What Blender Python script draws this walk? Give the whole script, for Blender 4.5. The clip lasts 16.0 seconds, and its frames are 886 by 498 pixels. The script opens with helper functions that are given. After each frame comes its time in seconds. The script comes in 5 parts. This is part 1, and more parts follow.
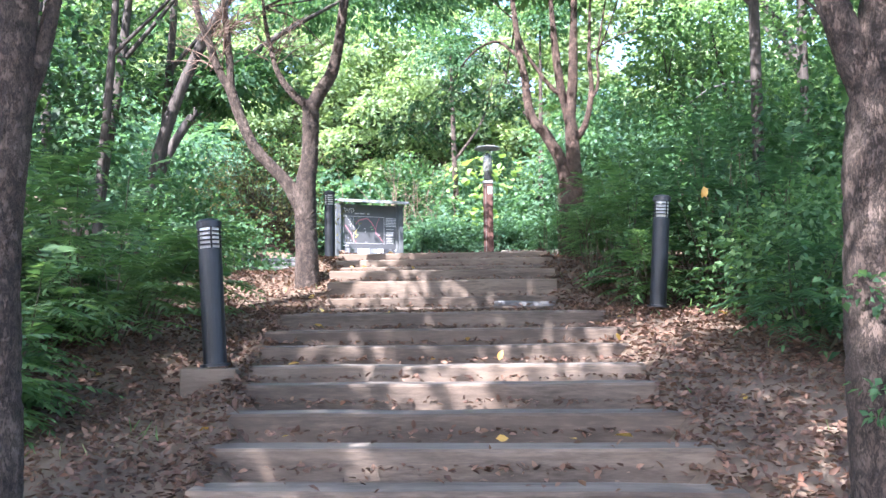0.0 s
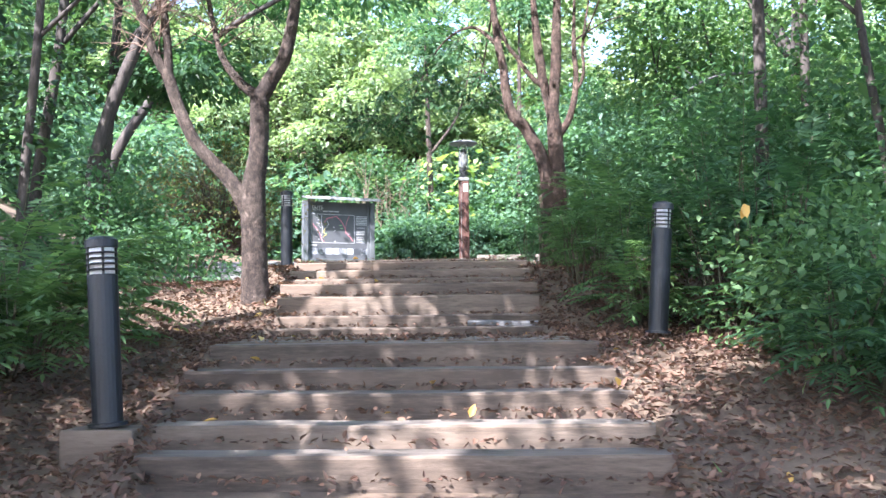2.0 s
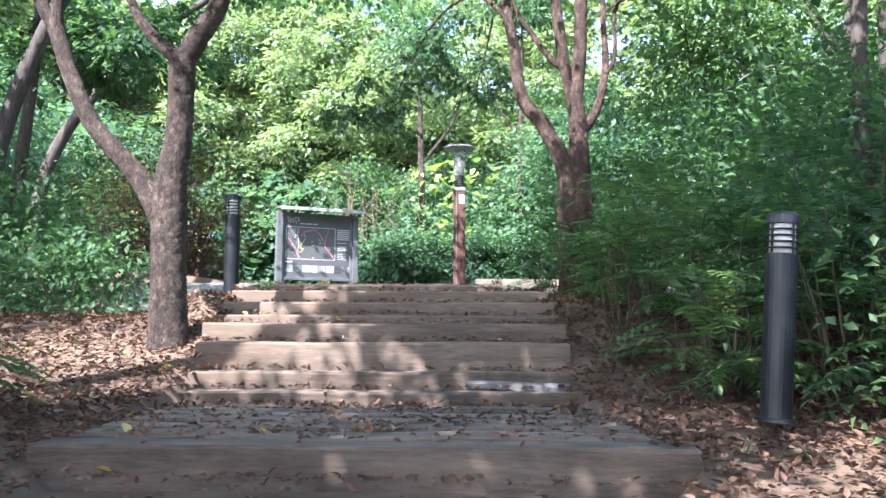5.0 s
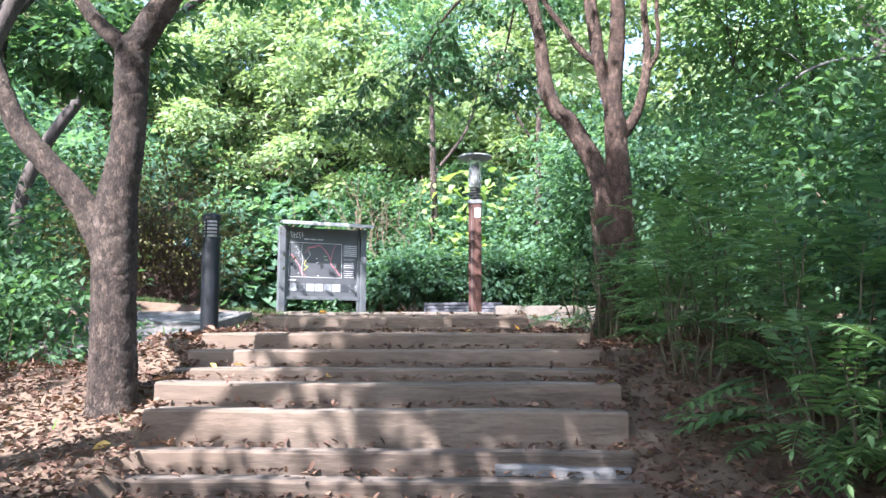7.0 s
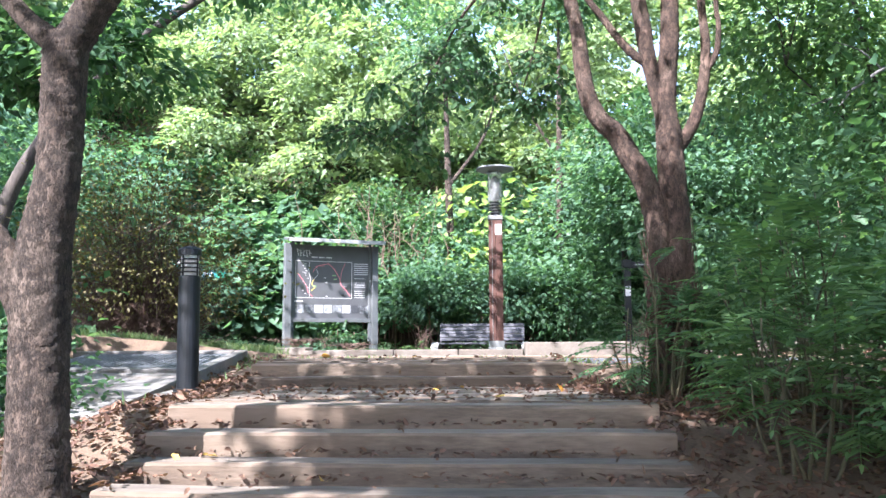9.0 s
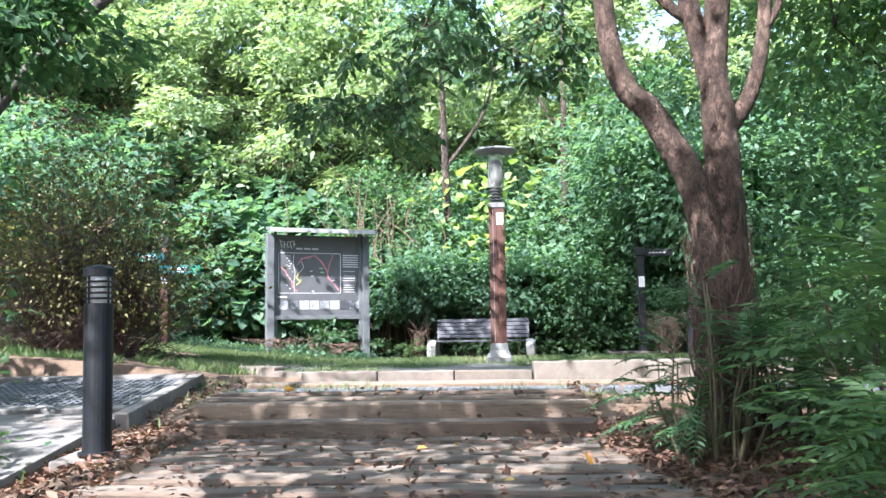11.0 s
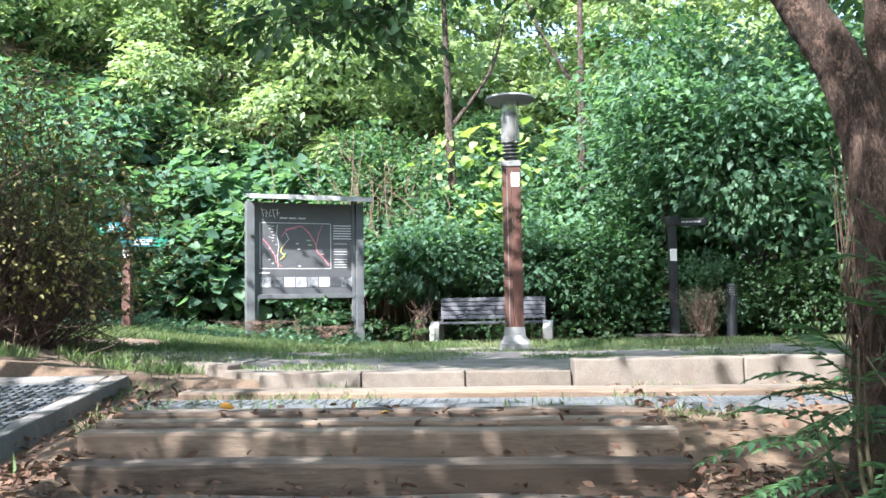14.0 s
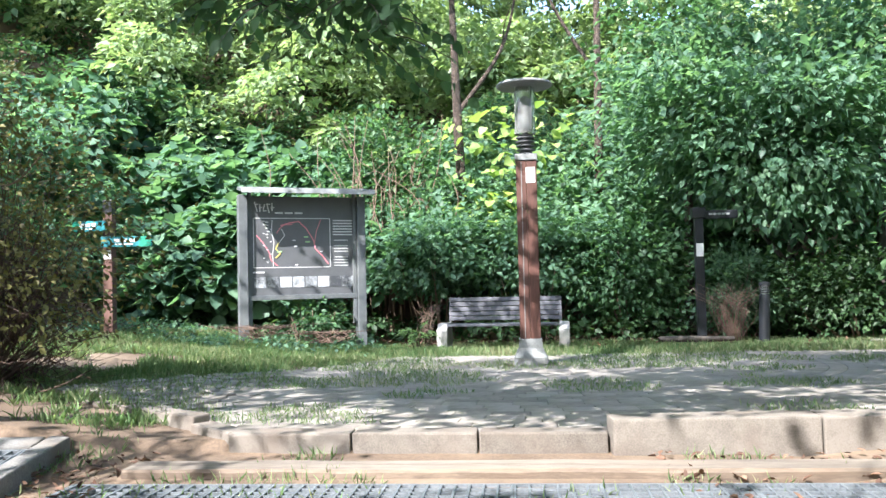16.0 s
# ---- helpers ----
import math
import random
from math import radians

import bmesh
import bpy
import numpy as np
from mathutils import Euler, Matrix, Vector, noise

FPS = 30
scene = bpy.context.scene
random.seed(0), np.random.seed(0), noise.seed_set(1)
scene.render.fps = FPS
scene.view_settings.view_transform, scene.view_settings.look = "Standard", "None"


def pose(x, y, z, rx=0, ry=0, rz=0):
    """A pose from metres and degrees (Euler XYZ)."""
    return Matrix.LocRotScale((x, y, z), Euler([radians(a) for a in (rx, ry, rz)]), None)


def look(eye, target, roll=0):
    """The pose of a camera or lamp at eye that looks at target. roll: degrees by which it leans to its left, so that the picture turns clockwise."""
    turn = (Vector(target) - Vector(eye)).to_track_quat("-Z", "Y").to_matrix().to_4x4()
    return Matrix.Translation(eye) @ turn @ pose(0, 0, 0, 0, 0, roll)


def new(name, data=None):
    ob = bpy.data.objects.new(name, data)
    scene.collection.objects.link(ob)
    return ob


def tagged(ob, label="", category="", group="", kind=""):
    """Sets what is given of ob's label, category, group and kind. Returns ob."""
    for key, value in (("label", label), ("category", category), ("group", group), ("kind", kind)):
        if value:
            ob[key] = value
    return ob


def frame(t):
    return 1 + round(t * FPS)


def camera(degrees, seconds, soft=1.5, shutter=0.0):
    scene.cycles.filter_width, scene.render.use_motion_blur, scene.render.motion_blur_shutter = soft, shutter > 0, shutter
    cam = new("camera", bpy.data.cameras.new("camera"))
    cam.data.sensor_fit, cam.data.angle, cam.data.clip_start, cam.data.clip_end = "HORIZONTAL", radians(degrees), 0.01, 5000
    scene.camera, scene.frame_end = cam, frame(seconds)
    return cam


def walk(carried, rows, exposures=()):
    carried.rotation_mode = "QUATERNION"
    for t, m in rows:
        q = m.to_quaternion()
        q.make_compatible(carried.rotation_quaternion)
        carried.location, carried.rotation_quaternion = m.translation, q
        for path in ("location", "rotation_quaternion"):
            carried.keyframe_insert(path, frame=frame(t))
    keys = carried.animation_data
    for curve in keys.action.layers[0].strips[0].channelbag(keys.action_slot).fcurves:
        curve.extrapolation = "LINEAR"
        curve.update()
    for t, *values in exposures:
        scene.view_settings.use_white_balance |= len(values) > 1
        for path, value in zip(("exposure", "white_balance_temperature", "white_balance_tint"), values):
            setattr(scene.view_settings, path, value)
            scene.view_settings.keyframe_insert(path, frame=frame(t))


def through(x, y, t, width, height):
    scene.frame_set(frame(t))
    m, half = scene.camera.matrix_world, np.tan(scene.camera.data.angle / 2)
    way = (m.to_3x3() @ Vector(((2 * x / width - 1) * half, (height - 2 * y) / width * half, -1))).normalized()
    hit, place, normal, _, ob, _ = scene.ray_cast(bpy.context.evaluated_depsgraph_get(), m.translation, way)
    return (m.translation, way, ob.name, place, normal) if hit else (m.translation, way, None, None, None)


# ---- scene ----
cam = camera(54.6, 16.0)
PATH = [
    (0, (0.289, -0.545, 0.191), (0.132, 1.44, 0.374), -0.6),
    (0.5, (0.318, -0.224, 0.272), (0.203, 1.766, 0.44), -0.6),
    (1, (0.305, 0.007, 0.334), (0.186, 1.995, 0.51), -0.6),
    (1.5, (0.276, 0.292, 0.407), (0.173, 2.283, 0.571), -0.7),
    (2, (0.305, 0.627, 0.472), (0.2, 2.617, 0.639), -0.6),
    (2.5, (0.268, 0.905, 0.515), (0.162, 2.888, 0.748), -0.5),
    (3, (0.261, 1.266, 0.476), (0.187, 3.253, 0.689), -0.5),
    (3.2, (0.264, 1.425, 0.473), (0.205, 3.414, 0.668), -0.6),
    (5.3, (0.176, 3.369, 0.805), (0.089, 5.356, 1.015), 0.4),
    (5.5, (0.177, 3.507, 0.826), (0.102, 5.493, 1.05), 0.3),
    (6, (0.165, 3.83, 0.918), (0.071, 5.816, 1.132), 0.3),
    (6.5, (0.116, 4.107, 1.022), (-0.01, 6.089, 1.258), 0.2),
    (7, (0.095, 4.449, 1.06), (-0.021, 6.433, 1.285), 0.1),
    (7.5, (0.065, 4.712, 1.17), (-0.063, 6.695, 1.403), -0.0),
    (8, (-0.013, 5.036, 1.255), (-0.148, 7.018, 1.484), 0.0),
    (8.5, (-0.034, 5.366, 1.361), (-0.169, 7.346, 1.604), -0.1),
    (8.7, (-0.04, 5.472, 1.387), (-0.182, 7.452, 1.625), -0.1),
    (10.8, (-0.096, 6.938, 1.769), (-0.244, 8.915, 2.03), -1.0),
    (11, (-0.077, 7.069, 1.804), (-0.226, 9.055, 1.993), -0.9),
    (11.5, (-0.086, 7.32, 1.839), (-0.24, 9.308, 1.995), -0.9),
    (12, (-0.108, 7.664, 1.828), (-0.255, 9.652, 1.989), -1.0),
    (12.5, (-0.125, 8.022, 1.821), (-0.276, 10.01, 1.973), -0.9),
    (13, (-0.202, 8.432, 1.826), (-0.356, 10.415, 2.03), -1.0),
    (13.5, (-0.226, 8.775, 1.839), (-0.365, 10.76, 2.038), -1.0),
    (14, (-0.249, 9.014, 1.872), (-0.406, 11.004, 2.006), -1.0),
    (14.5, (-0.307, 9.289, 1.958), (-0.46, 11.279, 2.092), -1.0),
    (15, (-0.278, 9.582, 2.037), (-0.437, 11.575, 2.054), -1.0),
    (15.5, (-0.263, 9.767, 2.118), (-0.446, 11.758, 2.096), -1.2),
    (16, (-0.314, 10.019, 2.237), (-0.492, 12.01, 2.317), -1.3),
]
walk(cam, [(t, look(eye, target, roll)) for t, eye, target, roll in PATH], exposures=((0.0, 2.88, 5850, 21), (3.2, 2.7, 5900, 18), (5.3, 2.62, 5900, 18), (8.5, 2.58, 5950, 19), (11.0, 2.54, 6000, 16), (16.0, 2.36, 6200, 12)))

# ---- sky and sun ----
SUN_AZ, SUN_EL = radians(212), radians(47)
SUN_DIR = Vector((math.sin(SUN_AZ) * math.cos(SUN_EL), math.cos(SUN_AZ) * math.cos(SUN_EL), math.sin(SUN_EL)))
world = bpy.data.worlds.new("sky")
scene.world = world
world.use_nodes = True
wn = world.node_tree.nodes
sky = wn.new("ShaderNodeTexSky")
sky.sky_type, sky.sun_disc, sky.sun_elevation, sky.sun_rotation = "NISHITA", False, SUN_EL, SUN_AZ
sky.air_density, sky.dust_density = 1.0, 2.0
wn["Background"].inputs["Strength"].default_value = 0.15
world.node_tree.links.new(sky.outputs[0], wn["Background"].inputs["Color"])
sun = new("sun", bpy.data.lights.new("sun", "SUN"))
sun.data.energy, sun.data.angle, sun.data.color = 3.8, radians(0.5), (1.0, 0.95, 0.88)
sun.matrix_world = look(SUN_DIR * 60, (0, 0, 0))

# ---- materials ----
def nodes_of(name):
    m = bpy.data.materials.new(name)
    m.use_nodes = True
    nt = m.node_tree
    return m, nt, nt.nodes, nt.links, nt.nodes["Principled BSDF"]


def ramp(nt, stops):
    r = nt.nodes.new("ShaderNodeValToRGB")
    e = r.color_ramp.elements
    while len(e) < len(stops):
        e.new(0.5)
    for k, (p, c) in zip(e, stops):
        k.position, k.color = p, (*c, 1)
    return r


def surface(name, dark, light, scale=3.0, fine=60.0, rough=0.8, bump=0.3, stretch=(1, 1, 1), metal=0.0, stain=None, stain_scale=1.2, per_object=0.0, bump_dist=0.01, cracks=0.0, crack_scale=20.0, crack_stretch=(1, 1, 1)):
    """Two scales of variation between two colours, an optional stain, and fine relief."""
    m, nt, n, l, p = nodes_of(name)
    tc = n.new("ShaderNodeTexCoord")
    mp = n.new("ShaderNodeMapping")
    mp.inputs["Scale"].default_value = stretch
    l.new(tc.outputs["Object"], mp.inputs["Vector"])
    a, b = n.new("ShaderNodeTexNoise"), n.new("ShaderNodeTexNoise")
    for t, sc, d in ((a, scale, 6), (b, fine, 4)):
        t.inputs["Scale"].default_value, t.inputs["Detail"].default_value, t.inputs["Roughness"].default_value = sc, d, 0.65
        l.new(mp.outputs[0], t.inputs["Vector"])
    mix = n.new("ShaderNodeMath")
    mix.operation = "MULTIPLY_ADD"
    mix.inputs[1].default_value = 0.55
    half = n.new("ShaderNodeMath")
    half.operation = "MULTIPLY"
    half.inputs[1].default_value = 0.45
    l.new(b.outputs["Fac"], half.inputs[0])
    l.new(a.outputs["Fac"], mix.inputs[0])
    l.new(half.outputs[0], mix.inputs[2])
    fac = mix.outputs[0]
    if per_object:
        oi = n.new("ShaderNodeObjectInfo")
        add = n.new("ShaderNodeMath")
        add.operation = "MULTIPLY_ADD"
        add.inputs[1].default_value = per_object
        l.new(oi.outputs["Random"], add.inputs[0])
        sub = n.new("ShaderNodeMath")
        sub.operation = "SUBTRACT"
        sub.inputs[1].default_value = per_object / 2
        l.new(fac, sub.inputs[0])
        l.new(sub.outputs[0], add.inputs[2])
        fac = add.outputs[0]
    r = ramp(nt, [(0.37, dark), (0.63, light)])
    l.new(fac, r.inputs[0])
    col = r.outputs[0]
    if stain:
        s = n.new("ShaderNodeTexNoise")
        s.inputs["Scale"].default_value, s.inputs["Detail"].default_value = stain_scale, 8
        l.new(tc.outputs["Object"], s.inputs["Vector"])
        sr = ramp(nt, [(0.5, (0, 0, 0)), (0.68, (0.8, 0.8, 0.8))])
        l.new(s.outputs["Fac"], sr.inputs[0])
        mx = n.new("ShaderNodeMixRGB")
        mx.inputs[2].default_value = (*stain, 1)
        l.new(sr.outputs[0], mx.inputs[0])
        l.new(col, mx.inputs[1])
        col = mx.outputs[0]
    height = mix.outputs[0]
    if cracks:
        # dark fissures between warped cells
        cm = n.new("ShaderNodeMapping")
        cm.inputs["Scale"].default_value = crack_stretch
        warp = n.new("ShaderNodeMixRGB")
        warp.inputs[0].default_value = 0.12
        l.new(tc.outputs["Object"], warp.inputs[1])
        l.new(b.outputs["Color"], warp.inputs[2])
        l.new(warp.outputs[0], cm.inputs["Vector"])
        vo = n.new("ShaderNodeTexVoronoi")
        vo.feature = "DISTANCE_TO_EDGE"
        vo.inputs["Scale"].default_value = crack_scale
        l.new(cm.outputs[0], vo.inputs["Vector"])
        cr = ramp(nt, [(0.0, (1 - cracks,) * 3), (0.16, (1, 1, 1))])
        l.new(vo.outputs["Distance"], cr.inputs[0])
        mu = n.new("ShaderNodeMixRGB")
        mu.blend_type = "MULTIPLY"
        mu.inputs[0].default_value = 1.0
        l.new(col, mu.inputs[1])
        l.new(cr.outputs[0], mu.inputs[2])
        col = mu.outputs[0]
        hm = n.new("ShaderNodeMath")
        hm.operation = "MULTIPLY"
        l.new(mix.outputs[0], hm.inputs[0])
        l.new(cr.outputs[0], hm.inputs[1])
        height = hm.outputs[0]
    l.new(col, p.inputs["Base Color"])
    p.inputs["Roughness"].default_value, p.inputs["Metallic"].default_value = rough, metal
    bp = n.new("ShaderNodeBump")
    bp.inputs["Strength"].default_value, bp.inputs["Distance"].default_value = bump, bump_dist
    l.new(height, bp.inputs["Height"])
    l.new(bp.outputs[0], p.inputs["Normal"])
    return m


def leafy(name, stops, through=0.36, rough=0.5, warm=1.08):
    """Leaves: colour varies leaf by leaf, light passes through."""
    m, nt, n, l, p = nodes_of(name)
    g = n.new("ShaderNodeNewGeometry")
    tc = n.new("ShaderNodeTexCoord")
    big = n.new("ShaderNodeTexNoise")
    big.inputs["Scale"].default_value, big.inputs["Detail"].default_value = 0.9, 3
    l.new(tc.outputs["Object"], big.inputs["Vector"])
    md = n.new("ShaderNodeMath")
    md.operation = "MULTIPLY_ADD"
    md.inputs[1].default_value = 0.6
    h = n.new("ShaderNodeMath")
    h.operation = "MULTIPLY_ADD"
    h.inputs[1].default_value, h.inputs[2].default_value = 0.9, -0.25
    l.new(big.outputs["Fac"], h.inputs[0])
    l.new(g.outputs["Random Per Island"], md.inputs[0])
    l.new(h.outputs[0], md.inputs[2])
    r = ramp(nt, stops)
    l.new(md.outputs[0], r.inputs[0])
    l.new(r.outputs[0], p.inputs["Base Color"])
    p.inputs["Roughness"].default_value = rough
    p.inputs["Specular IOR Level"].default_value = 0.34
    tr = n.new("ShaderNodeBsdfTranslucent")
    gm = n.new("ShaderNodeMixRGB")
    gm.blend_type = "MULTIPLY"
    gm.inputs[0].default_value = 1.0
    gm.inputs[2].default_value = (1.35 * warm, 1.5, 0.8, 1)
    l.new(r.outputs[0], gm.inputs[1])
    l.new(gm.outputs[0], tr.inputs["Color"])
    ms = n.new("ShaderNodeMixShader")
    ms.inputs[0].default_value = through
    l.new(p.outputs[0], ms.inputs[1])
    l.new(tr.outputs[0], ms.inputs[2])
    l.new(ms.outputs[0], n["Material Output"].inputs["Surface"])
    return m


M_SOIL = surface("soil", (0.075, 0.052, 0.037), (0.165, 0.118, 0.082), 2.0, 50, 0.95, 0.6, stain=(0.21, 0.16, 0.115), stain_scale=0.9)
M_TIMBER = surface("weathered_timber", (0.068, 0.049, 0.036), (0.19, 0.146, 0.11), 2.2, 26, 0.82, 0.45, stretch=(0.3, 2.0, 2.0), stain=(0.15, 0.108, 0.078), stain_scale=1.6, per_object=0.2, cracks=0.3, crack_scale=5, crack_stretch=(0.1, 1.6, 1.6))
# Same worn timber, lighter and greyer: sky light on tops put into the colour.
M_TIMBER_TOP = surface("weathered_timber_skylit", (0.1, 0.083, 0.07), (0.218, 0.188, 0.158), 2.2, 26, 0.85, 0.4, stretch=(0.3, 2.0, 2.0), stain=(0.19, 0.155, 0.125), stain_scale=1.8, per_object=0.2, cracks=0.3, crack_scale=5, crack_stretch=(0.1, 1.6, 1.6))
M_STEM = surface("green_brown_stems", (0.05, 0.05, 0.025), (0.12, 0.105, 0.06), 8, 50, 0.8, 0.3)
M_GREYWOOD = surface("rotten_grey_wood", (0.07, 0.069, 0.068), (0.18, 0.18, 0.18), 3, 40, 0.85, 0.6, stretch=(0.3, 3, 3))
M_CONCRETE = surface("concrete", (0.1, 0.098, 0.096), (0.225, 0.22, 0.212), 4, 80, 0.88, 0.3, stain=(0.16, 0.135, 0.11), stain_scale=2.5)
M_KERB = surface("kerb_granite", (0.09, 0.078, 0.067), (0.2, 0.178, 0.155), 5, 120, 0.85, 0.25, stain=(0.125, 0.098, 0.08), stain_scale=2.2, per_object=0.2)
M_PAVER = surface("paving_stone", (0.165, 0.147, 0.133), (0.31, 0.285, 0.258), 3, 90, 0.88, 0.3, stain=(0.20, 0.19, 0.15), stain_scale=0.8, per_object=0.25)
M_BARK = surface("bark", (0.032, 0.023, 0.019), (0.155, 0.112, 0.088), 14, 70, 0.9, 1.0, stretch=(1.3, 1.3, 0.55), stain=(0.18, 0.138, 0.11), stain_scale=5, bump_dist=0.03, cracks=0.65, crack_scale=26, crack_stretch=(1, 1, 0.45))
M_BARK_RED = surface("reddish_bark", (0.04, 0.025, 0.019), (0.155, 0.098, 0.074), 14, 70, 0.9, 1.0, stretch=(1.3, 1.3, 0.55), stain=(0.2, 0.14, 0.11), stain_scale=5, bump_dist=0.03, cracks=0.6, crack_scale=24, crack_stretch=(1, 1, 0.4))
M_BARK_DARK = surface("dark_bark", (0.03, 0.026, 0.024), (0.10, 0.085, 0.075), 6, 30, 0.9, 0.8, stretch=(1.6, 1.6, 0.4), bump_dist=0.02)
M_BUSHTWIG = surface("dark_dry_twigs", (0.05, 0.032, 0.026), (0.14, 0.088, 0.068), 8, 50, 0.9, 0.3)
M_TWIG = surface("dry_twigs", (0.10, 0.066, 0.05), (0.26, 0.18, 0.14), 8, 50, 0.9, 0.3)
M_BLACK = surface("black_painted_metal", (0.005, 0.0065, 0.0095), (0.011, 0.014, 0.019), 5, 90, 0.45, 0.05, stain=(0.016, 0.018, 0.022), stain_scale=4)
M_LOUVRE = surface("frosted_lamp_tube", (0.7, 0.71, 0.72), (0.85, 0.85, 0.85), 6, 40, 0.4, 0.05)
M_STEEL = surface("galvanised_steel", (0.1, 0.118, 0.135), (0.22, 0.245, 0.27), 6, 70, 0.5, 0.12, metal=0.3)
M_SIGNGREY = surface("grey_painted_steel", (0.085, 0.095, 0.105), (0.14, 0.155, 0.165), 4, 70, 0.55, 0.1, stain=(0.17, 0.18, 0.185), stain_scale=3)
M_PANEL = surface("charcoal_panel", (0.085, 0.09, 0.1), (0.125, 0.13, 0.142), 2, 60, 0.4, 0.03)
M_ROOFTRIM = surface("pale_grey_trim", (0.26, 0.28, 0.29), (0.4, 0.42, 0.43), 4, 60, 0.5, 0.1)
M_WHITE = surface("white_print", (0.55, 0.56, 0.57), (0.72, 0.73, 0.74), 8, 60, 0.55, 0.02)
M_PINK = surface("pink_print", (0.55, 0.16, 0.2), (0.7, 0.26, 0.3), 8, 60, 0.55, 0.02)
M_YELLOW = surface("yellow_print", (0.6, 0.5, 0.12), (0.72, 0.62, 0.2), 8, 60, 0.55, 0.02)
M_GREENP = surface("green_print", (0.25, 0.5, 0.22), (0.35, 0.6, 0.3), 8, 60, 0.55, 0.02)
M_PHOTO = surface("printed_photo", (0.06, 0.065, 0.075), (0.5, 0.53, 0.57), 7, 22, 0.5, 0.02, per_object=0.3)
M_LAMPWOOD = surface("red_brown_wood", (0.05, 0.02, 0.015), (0.125, 0.052, 0.038), 3, 40, 0.6, 0.25, stretch=(3, 3, 0.25))
M_POSTWOOD = surface("brown_post_wood", (0.07, 0.034, 0.027), (0.15, 0.078, 0.062), 3, 40, 0.65, 0.25, stretch=(3, 3, 0.25))
M_ENDBLOCK = surface("pale_cast_concrete", (0.24, 0.24, 0.235), (0.38, 0.38, 0.37), 4, 80, 0.85, 0.25, stain=(0.2, 0.19, 0.17), stain_scale=3)
M_LAMPGREY = surface("lamp_grey_metal", (0.15, 0.16, 0.162), (0.25, 0.262, 0.265), 5, 60, 0.5, 0.1)
M_LAMPDARK = surface("lamp_dark_metal", (0.06, 0.065, 0.07), (0.11, 0.115, 0.12), 5, 60, 0.5, 0.1)
M_BENCH = surface("bench_slat_paint", (0.045, 0.05, 0.065), (0.085, 0.09, 0.11), 3, 50, 0.5, 0.15, stretch=(0.3, 3, 3))
M_TEAL = surface("teal_sign_paint", (0.02, 0.17, 0.2), (0.035, 0.24, 0.27), 3, 50, 0.45, 0.04)
M_TEALGREEN = surface("green_sign_tip", (0.02, 0.26, 0.17), (0.04, 0.34, 0.22), 3, 50, 0.45, 0.04)
M_ORANGE = surface("orange_tape", (0.6, 0.12, 0.03), (0.75, 0.2, 0.05), 5, 50, 0.6, 0.05)
# The deep and bright greens also put shade and sun into the leaf colour.
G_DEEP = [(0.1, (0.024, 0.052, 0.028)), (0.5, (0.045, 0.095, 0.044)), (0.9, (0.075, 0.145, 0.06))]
G_MID = [(0.1, (0.034, 0.08, 0.045)), (0.5, (0.066, 0.148, 0.074)), (0.9, (0.115, 0.22, 0.10))]
G_BLUE = [(0.1, (0.05, 0.105, 0.075)), (0.5, (0.10, 0.20, 0.13)), (0.9, (0.17, 0.29, 0.185))]
G_BRIGHT = [(0.1, (0.055, 0.115, 0.055)), (0.5, (0.11, 0.205, 0.09)), (0.9, (0.19, 0.30, 0.13))]
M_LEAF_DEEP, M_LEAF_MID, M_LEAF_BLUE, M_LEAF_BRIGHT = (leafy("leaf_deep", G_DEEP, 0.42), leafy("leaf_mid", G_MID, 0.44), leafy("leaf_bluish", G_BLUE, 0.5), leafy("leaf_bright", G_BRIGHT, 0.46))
# Haze and sun glare on the far hill are put into these pale greens.
M_LEAF_FAR = leafy("leaf_far_hazed", [(0.1, (0.125, 0.19, 0.11)), (0.5, (0.21, 0.295, 0.165)), (0.9, (0.31, 0.395, 0.235))], 0.45)
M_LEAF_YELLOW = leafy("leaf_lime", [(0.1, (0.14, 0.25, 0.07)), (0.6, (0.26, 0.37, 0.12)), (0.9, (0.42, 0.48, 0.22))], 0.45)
M_LEAF_OLIVE = leafy("leaf_olive", [(0.1, (0.075, 0.058, 0.032)), (0.5, (0.135, 0.13, 0.05)), (0.9, (0.26, 0.235, 0.09))], 0.35)
M_LITTER = leafy("dead_leaves", [(0.05, (0.03, 0.019, 0.016)), (0.35, (0.092, 0.051, 0.037)), (0.62, (0.148, 0.084, 0.058)), (0.85, (0.235, 0.148, 0.105)), (0.98, (0.33, 0.12, 0.06))], 0.1, 0.75)
M_FALLEN_YELLOW = leafy("fallen_yellow_leaf", [(0.1, (0.5, 0.24, 0.04)), (0.9, (0.6, 0.46, 0.16))], 0.2)
M_GRASS = leafy("grass", [(0.1, (0.10, 0.18, 0.085)), (0.5, (0.18, 0.265, 0.125)), (0.9, (0.36, 0.35, 0.23))], 0.4, warm=0.95)
glass, gt, gn, gl, gp = nodes_of("lantern_glass")
gp.inputs["Transmission Weight"].default_value, gp.inputs["Roughness"].default_value, gp.inputs["Base Color"].default_value = 0.85, 0.25, (0.85, 0.87, 0.86, 1)
M_GLASS = glass

# ---- building helpers ----
RNG = np.random.default_rng(7)


def link(name, me, material, parent=None, label=""):
    ob = new(name, me)
    if material and not me.materials:
        me.materials.append(material)
    if parent:
        ob.parent = parent
    if label:
        ob["label"] = label
    return ob


def part(name, bm, material, parent=None, label="", smooth=False):
    me = bpy.data.meshes.new(name)
    bm.normal_update()
    bm.to_mesh(me)
    bm.free()
    if smooth:
        me.shade_smooth()
    return link(name, me, material, parent, label)


